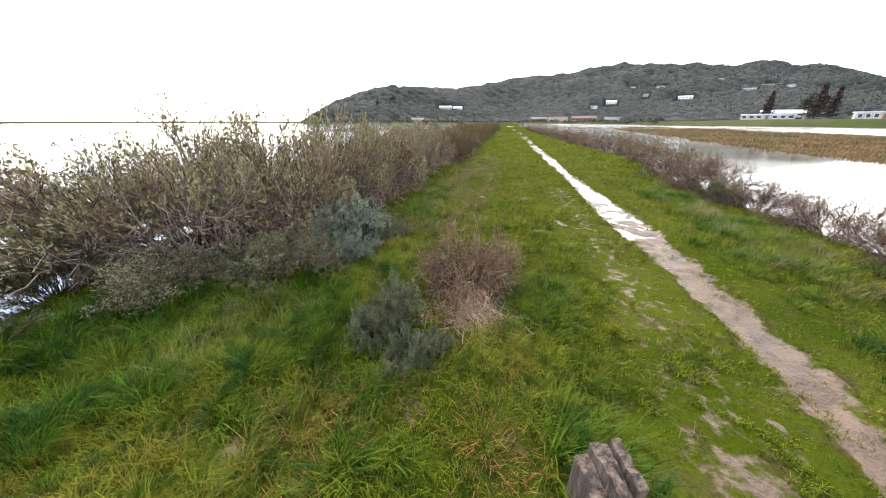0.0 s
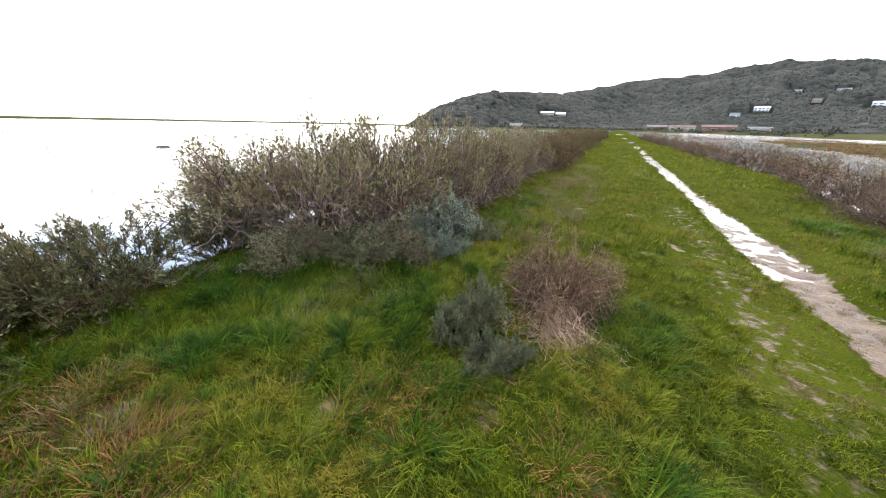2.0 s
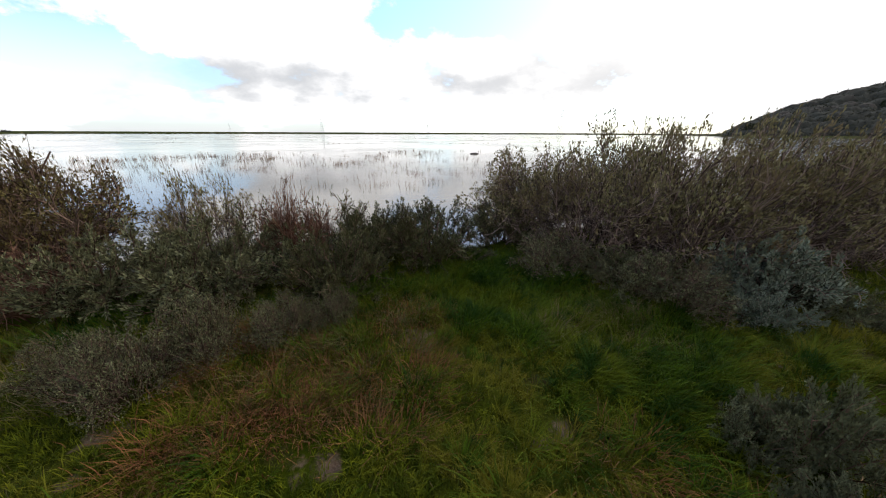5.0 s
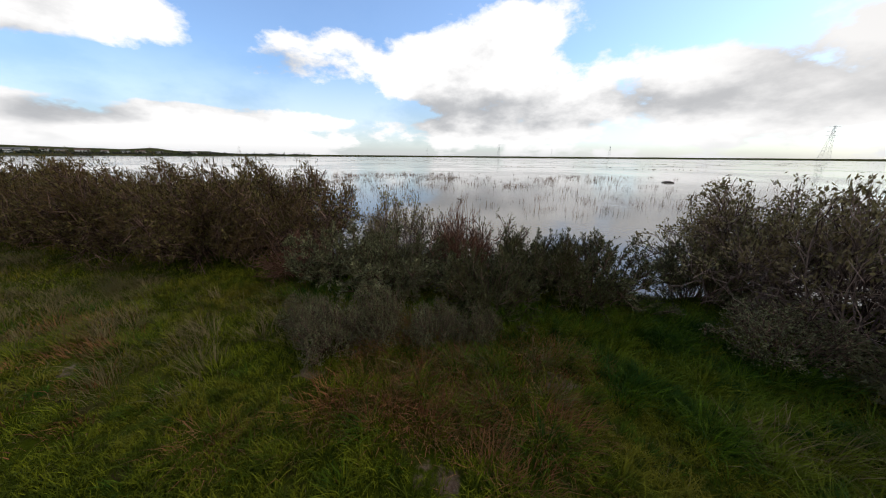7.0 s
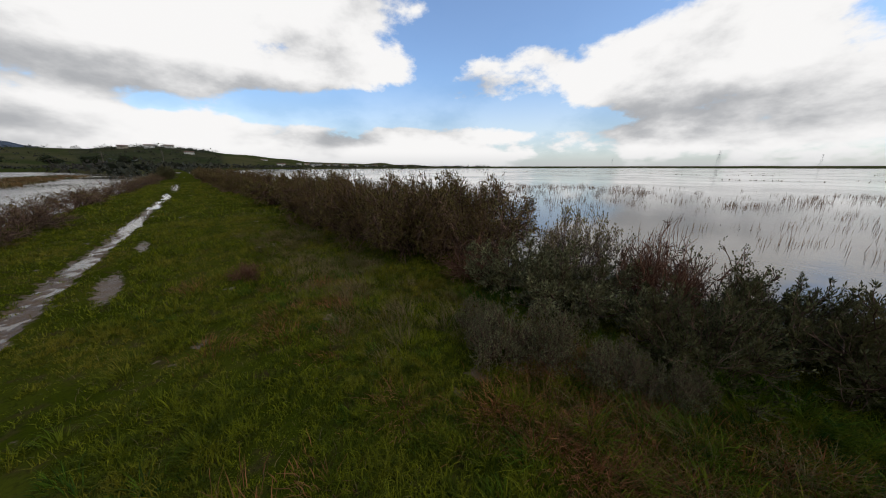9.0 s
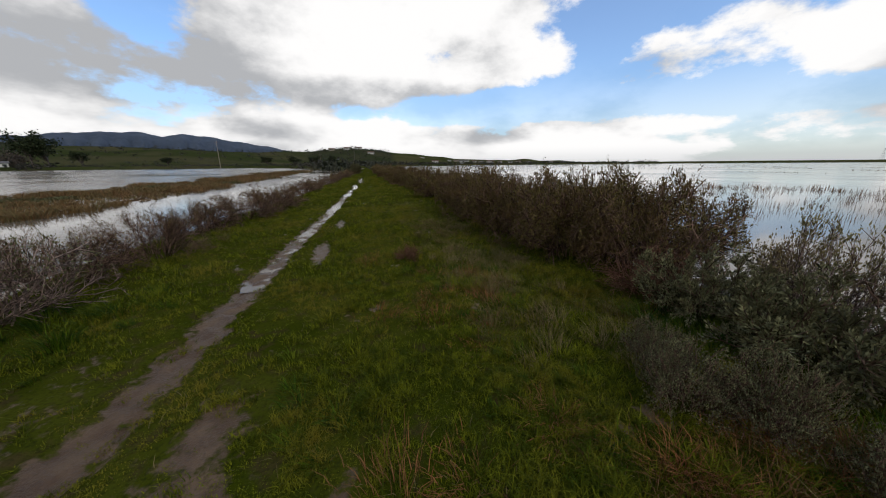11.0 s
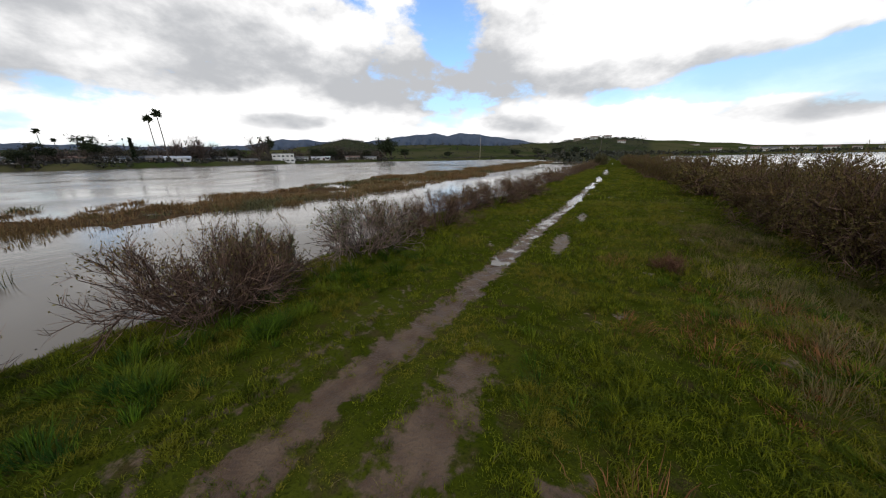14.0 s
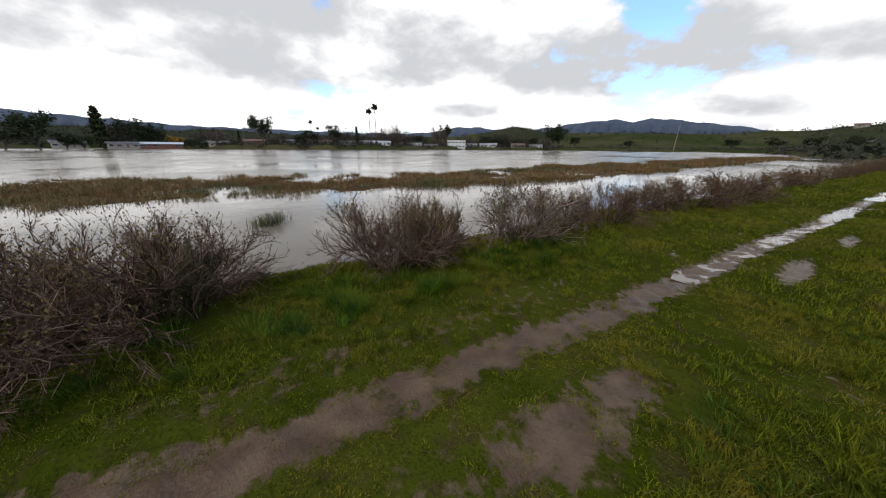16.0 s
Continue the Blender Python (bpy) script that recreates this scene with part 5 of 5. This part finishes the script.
def far_wood():
    """Clumps of foliage on the lesser hills, and scrub."""
    r = np.random.default_rng(61)
    n = 15500
    az = r.uniform(141, 296, n)
    dist = np.exp(r.uniform(np.log(340), np.log(1800), n))
    x, y = -np.sin(np.radians(az)) * dist, np.cos(np.radians(az)) * dist
    z, _, _, wood, _, _ = lands(x, y)
    ok = (wood > 0.03) & (r.uniform(0, 1, n) < wood) & (wave(x, y, 40, 2) > -0.75)
    x, y, z, dist = x[ok], y[ok], z[ok], dist[ok]
    n = len(x)
    size = r.uniform(3, 6.5, n) * np.clip(dist / 800, 0.5, 1.5)
    per = 12
    c = np.repeat(np.stack([x, y, z + size * 0.3], -1), per, 0) + r.normal(size=(n * per, 3)) * np.repeat(size, per)[:, None] * np.array([0.4, 0.4, 0.25])
    s = np.repeat(size, per) * r.uniform(0.25, 0.5, n * per)
    v, f = leaves(c, unit(r.normal(size=(n * per, 3))), s, s * 0.8, r)
    tagged(put_mesh("hill_trees", v, f, LEAF_WOOD), "scattered dark trees on the far hills", "woods", kind="stuff")
    # leafless trees behind the houses by the lagoon
    n = 700
    az = r.uniform(218, 285, n)
    dist = curve(az, SHORE) * 1.07 + r.uniform(14, 60, n)
    x, y = -np.sin(np.radians(az)) * dist, np.cos(np.radians(az)) * dist
    tall = r.uniform(7, 15, n) * np.clip(0.75 + 0.45 * wave(x, y, 22, 6), 0.35, 1.2)
    per = 70
    c = np.repeat(np.stack([x, y, ground_z(x, y) + tall * 0.5], -1), per, 0) + r.normal(size=(n * per, 3)) * np.repeat(tall, per)[:, None] * np.array([0.22, 0.22, 0.24])
    s = np.repeat(tall, per) * r.uniform(0.12, 0.24, n * per)
    v, f = leaves(c, unit(r.normal(size=(n * per, 3)) + np.array([0, 0, 0.6])), s, s * 0.4, r)
    tagged(put_mesh("bare_woods", v, f, BARE_CROWN), "band of leafless brown trees behind the houses", "woods", kind="stuff")
    # low scrub along the far shores
    n = 5200
    az = r.uniform(0, 360, n)
    az = az[((az > 130) & (az < 300)) | (az < 36) | (az > 338)]
    n = len(az)
    dist = curve(az, SHORE) * (1.03 + 0.25 * r.uniform(0, 1, n) ** 2)
    x, y = -np.sin(np.radians(az)) * dist, np.cos(np.radians(az)) * dist
    size = r.uniform(0.8, 3.2, n) * np.where((az > 190) & (az < 216), 0.5, 1) * np.where((az > 100) & (az < 174), 1.1, 1) * np.where((az > 272) & (az < 300), 1.7, 1)
    c = np.repeat(np.stack([x, y, ground_z(x, y) + size * 0.3], -1), 9, 0) + r.normal(size=(n * 9, 3)) * np.repeat(size, 9)[:, None] * np.array([0.6, 0.6, 0.3])
    s = np.repeat(size, 9) * r.uniform(0.4, 0.8, n * 9)
    v, f = leaves(c, unit(r.normal(size=(n * 9, 3))), s, s * 0.8, r)
    tagged(put_mesh("far_scrub", v, f, LEAF_WOOD), "low dark scrub along the far shores", "scrub", kind="stuff")


far_wood()


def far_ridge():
    """The mountain far behind the hills; its blue is haze put into the base colour."""
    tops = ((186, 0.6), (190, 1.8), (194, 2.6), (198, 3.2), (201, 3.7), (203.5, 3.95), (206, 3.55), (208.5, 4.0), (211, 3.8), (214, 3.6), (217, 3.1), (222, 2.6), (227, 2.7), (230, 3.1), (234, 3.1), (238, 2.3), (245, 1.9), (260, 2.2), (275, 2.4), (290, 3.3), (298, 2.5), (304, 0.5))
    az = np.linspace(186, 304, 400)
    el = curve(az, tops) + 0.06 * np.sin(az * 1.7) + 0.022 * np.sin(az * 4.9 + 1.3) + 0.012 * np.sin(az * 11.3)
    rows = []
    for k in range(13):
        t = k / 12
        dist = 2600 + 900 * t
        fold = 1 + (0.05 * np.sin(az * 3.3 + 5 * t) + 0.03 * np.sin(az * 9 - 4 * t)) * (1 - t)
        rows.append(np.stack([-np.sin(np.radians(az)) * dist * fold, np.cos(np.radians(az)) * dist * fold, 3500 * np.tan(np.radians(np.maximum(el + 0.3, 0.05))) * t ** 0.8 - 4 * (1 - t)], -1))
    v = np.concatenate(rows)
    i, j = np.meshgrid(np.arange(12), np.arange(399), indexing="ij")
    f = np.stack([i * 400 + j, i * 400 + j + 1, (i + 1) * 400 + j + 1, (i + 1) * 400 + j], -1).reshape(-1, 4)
    tagged(put_mesh("backdrop_mountain", v, f, HAZY_RIDGE, smooth=True), "mountain ridge in the far distance, coloured with haze blue", "mountain", kind="structure")


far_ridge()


def gable(bm, sx, sy, z, h, over):
    a, b = sx / 2 + over, sy / 2 + over
    pts = [(-a, -b, z), (a, -b, z), (a, b, z), (-a, b, z), (-a, 0, z + h), (a, 0, z + h)]
    vs = [bm.verts.new(p) for p in pts]
    for f in ((0, 1, 5, 4), (2, 3, 4, 5), (0, 4, 3), (1, 2, 5), (3, 2, 1, 0)):
        bm.faces.new([vs[i] for i in f])


def house(az, dist, wide, deep, tall, roof_h, wall_mat, roof_mat, label, turn=0.0, storeys=1, flat=False, cols=4):
    d = direction(az)
    x, y = d.x * dist, d.y * dist
    rim = [(x + a * wide / 2, y + b * deep / 2) for a in (-1, 0, 1) for b in (-1, 0, 1)]
    z = float(max(ground_z([p[0] for p in rim], [p[1] for p in rim]).min(), 0.3))
    ob = thing("house", pose(x, y, z, 0, 0, az + turn), label, "house", "houses on the far shore")
    bm = bmesh.new()
    box(bm, 0, 0, tall / 2 - 1.5, wide, deep, tall + 3)
    part("wall", bm, wall_mat, ob)
    bm = bmesh.new()
    if flat:
        box(bm, 0, 0, tall + 0.2, wide + 0.8, deep + 0.8, 0.4)
    else:
        gable(bm, wide, deep, tall, roof_h, 0.6)
    part("roof", bm, roof_mat, ob)
    for s in range(storeys):
        zz = tall * (s + 0.55) / storeys
        for c in range(cols):
            if s == 0 and c == cols // 2:
                bm = bmesh.new()
                box(bm, (c + 0.5) / cols * wide - wide / 2, -deep / 2 - 0.04, 1.05, 1.1, 0.12, 2.1)
                part("door", bm, BROWN_ROOF, ob)
                continue
            win = new("window")
            win.parent = ob
            win.location = ((c + 0.5) / cols * wide - wide / 2, -deep / 2, zz)
            bm = bmesh.new()
            box(bm, 0, -0.03, 0, wide / cols * 0.55, 0.08, 1.3)
            part("pane", bm, GLASS, win)
            bm = bmesh.new()
            for k in (-1, 1):
                box(bm, 0, -0.06, k * 0.70, wide / cols * 0.55 + 0.2, 0.12, 0.12)
                box(bm, k * (wide / cols * 0.275 + 0.05), -0.06, 0, 0.10, 0.12, 1.28)
            part("window_frame", bm, PALE_WALL, win)
    return ob


for row in ((233.9, 345, 19, 10, 8.2, 0.4, PALE_WALL, PALE_ROOF, "white two-storey house with a flat roof", 0, 2, True, 5), (238.5, 340, 14, 8, 3.0, 1.6, TAN_WALL, GREY_ROOF, "low tan house by the lagoon", 8), (241.5, 345, 16, 8, 3.0, 1.7, PALE_WALL, GREY_ROOF, "low pale house with a grey roof", -6), (244.8, 340, 15, 8, 3.0, 1.6, TAN_WALL, BROWN_ROOF, "low tan house with a brown roof", 5),
            (247.2, 320, 16, 8, 3.0, 1.5, PALE_WALL, PALE_ROOF, "low white house with a pale roof", 4), (250.2, 310, 15, 8, 3.0, 1.7, TAN_WALL, GREY_ROOF, "low tan house with a grey roof", -5), (253, 310, 13, 8, 3.0, 1.6, PALE_WALL, GREY_ROOF, "low pale house with a grey roof", 5), (256.3, 300, 14, 8, 3.0, 1.6, TAN_WALL, BROWN_ROOF, "low tan house with a brown roof", 0), (262, 310, 15, 8, 3.0, 1.6, TAN_WALL, GREY_ROOF, "low tan house among trees", 5),
            (267, 315, 15, 8, 3.0, 1.6, RED_WALL, BROWN_ROOF, "low brown house among trees", 0), (271.5, 320, 14, 8, 3.0, 1.6, TAN_WALL, GREY_ROOF, "low tan house among trees", 6), (278.0, 325, 26, 10, 2.5, 1.5, RED_WALL, PALE_ROOF, "long low building with a pale roof", 0), (281.6, 320, 16, 9, 2.6, 1.4, TAN_WALL, GREY_ROOF, "low tan house among trees", 4), (286, 330, 16, 9, 3.0, 1.7, TAN_WALL, GREY_ROOF, "low grey house under oaks", 0),
            (231.5, 350, 16, 8, 3.0, 1.5, PALE_WALL, GREY_ROOF, "low white house by the lagoon", 0), (228.2, 350, 18, 8, 2.8, 1.2, PALE_WALL, PALE_ROOF, "long low white building by the lagoon", 0), (223, 350, 14, 8, 2.8, 1.4, TAN_WALL, BROWN_ROOF, "low tan house by the lagoon", 0), (220, 352, 13, 8, 2.8, 1.4, PALE_WALL, GREY_ROOF, "low white house by the lagoon", 0),
            (327.6, 240, 20, 9, 2.4, 0.4, TAN_WALL, PALE_ROOF, "long low building with a white roof", 0, 1, True, 7), (319.0, 215, 14, 8, 2.6, 0.4, TAN_WALL, PALE_ROOF, "long low building with a pale metal roof", 8, 1, True, 7), (349, 420, 26, 12, 4.5, 2.2, RED_WALL, BROWN_ROOF, "low red-brown waterside building", 0, 1), (353, 425, 22, 10, 4.0, 2.0, TAN_WALL, BROWN_ROOF, "low brown waterside building", 5), (356, 430, 18, 10, 4.0, 2.0, RED_WALL, GREY_ROOF, "low brown waterside building", 0), (345, 420, 16, 9, 3.5, 1.8, TAN_WALL, GREY_ROOF, "low grey waterside building", 0),
            (16.8, 400, 14, 8, 3.5, 1.6, TAN_WALL, GREY_ROOF, "low grey house by the shore", 0),
            (179.5, 900, 16, 10, 6, 2.5, PALE_WALL, BROWN_ROOF, "pale house on the far hillside", 0, 2), (181.5, 860, 16, 10, 6, 2.5, PALE_WALL, BROWN_ROOF, "pale house on the far hillside", 0, 2), (184, 900, 16, 10, 6, 2.5, TAN_WALL, BROWN_ROOF, "tan house on the far hillside", 0, 2), (177.5, 820, 16, 10, 5, 2.5, PALE_WALL, BROWN_ROOF, "pale house on the far hillside", 0, 2), (166, 760, 16, 10, 5, 2.5, PALE_WALL, BROWN_ROOF, "pale house beyond the wide bay", 0), (161, 760, 18, 10, 5, 2.5, PALE_WALL, GREY_ROOF, "pale house beyond the wide bay", 0), (156, 760, 16, 10, 5, 2.5, PALE_WALL, BROWN_ROOF, "pale house beyond the wide bay", 0)):
    house(*row)
for k, az in enumerate((143.5, 145.6, 149.2, 151.0, 152.4, 154.2, 157.6, 158.8, 160.1, 162.2, 163.4, 168.4)):
    house(az, 940 + (k * 97) % 60, 10 + (k * 5) % 8, 9, 3 + k % 2, 1.8, PALE_WALL if k % 3 else TAN_WALL, BROWN_ROOF if k % 2 else GREY_ROOF, "pale house among trees beyond the wide bay", (k * 31) % 23 - 11)
for k, (az, el, wide, label, wall_mat, roof_mat) in enumerate(HILL_HOUSES):
    house(az, hill_place(az, el), wide * 0.8, 10, 5.5, 2.6, wall_mat, roof_mat, label, (k * 37) % 21 - 10, 2)


def utility_pole(az, dist, height, label="wooden utility pole with a crossarm", mat=POLE):
    d = direction(az)
    x, y = d.x * dist, d.y * dist
    ob = thing("utility_pole", pose(x, y, float(ground_z(x, y)[0]) - 0.3, 0, 1.5, az), label, "pole", "utility poles")
    line = np.array([[(0, 0, 0), (0, 0, height * 0.5), (0, 0, height)]], float)
    put_mesh("pole", *tubes(line, np.array([[0.2, 0.17, 0.13]]), 6), mat, ob)
    bm = bmesh.new()
    box(bm, 0, 0, height * 0.93, 2.4, 0.14, 0.16)
    box(bm, 0, 0, height * 0.85, 2.0, 0.14, 0.16)
    part("crossarm", bm, POLE, ob)
    return ob


for row in ((200.2, 270, 20.0, "tall pale wooden pole beyond the lagoon", PALE_POLE), (180.4, 330, 14), (268.3, 285, 20), (186, 250, 9), (320.5, 230, 13), (319.2, 235, 13), (352.6, 410, 13), (347.5, 415, 13), (241.5, 330, 11), (281.3, 330, 12), (294.5, 300, 12), (19, 420, 12), (13.8, 450, 13)):
    utility_pole(*row)


def pylon(az, dist, height, label="tall steel lattice pylon beyond the bay"):
    """A lattice tower: four legs, cross bracing and three pairs of arms."""
    d = direction(az)
    x, y = d.x * dist, d.y * dist
    z = max(float(ground_z(x, y)[0]), WATER_Z - 1)
    ob = thing("pylon", pose(x, y, z, 0, 0, az + 25), label, "pylon", "pylons")
    half = lambda t: height * (0.085 * (1 - t) ** 1.3 + 0.018)
    ts = np.linspace(0, 1, 8)
    thick = 0.0022 * height
    corner = ((1, 1), (1, -1), (-1, -1), (-1, 1))
    for a, b in corner:
        line = np.array([[(a * half(t), b * half(t), height * t) for t in ts]])
        put_mesh("leg", *tubes(line, np.full((1, 8), thick), 4), STEEL, ob)
    braces = []
    for k in range(7):
        for i in range(4):
            (a, b), (c, e) = corner[i], corner[(i + 1) % 4]
            braces.append([(a * half(ts[k]), b * half(ts[k]), height * ts[k]), (c * half(ts[k + 1]), e * half(ts[k + 1]), height * ts[k + 1])])
            braces.append([(c * half(ts[k]), e * half(ts[k]), height * ts[k]), (a * half(ts[k + 1]), b * half(ts[k + 1]), height * ts[k + 1])])
    put_mesh("bracing", *tubes(np.array(braces), np.full((len(braces), 2), thick * 0.6), 3), STEEL, ob)
    for t in (0.72, 0.84, 0.96):
        arm = np.array([[(-height * 0.13, 0, height * t), (0, 0, height * (t + 0.015)), (height * 0.13, 0, height * t)]])
        put_mesh("arm", *tubes(arm, np.full((1, 3), thick * 1.2), 4), STEEL, ob)
    return ob


for row in ((56.5, 640, 44), (43.1, 760, 44), (44.0, 800, 44), (79.2, 1450, 44), (97.1, 1150, 44), (88, 1900, 44), (110, 1900, 40)):
    pylon(*row)
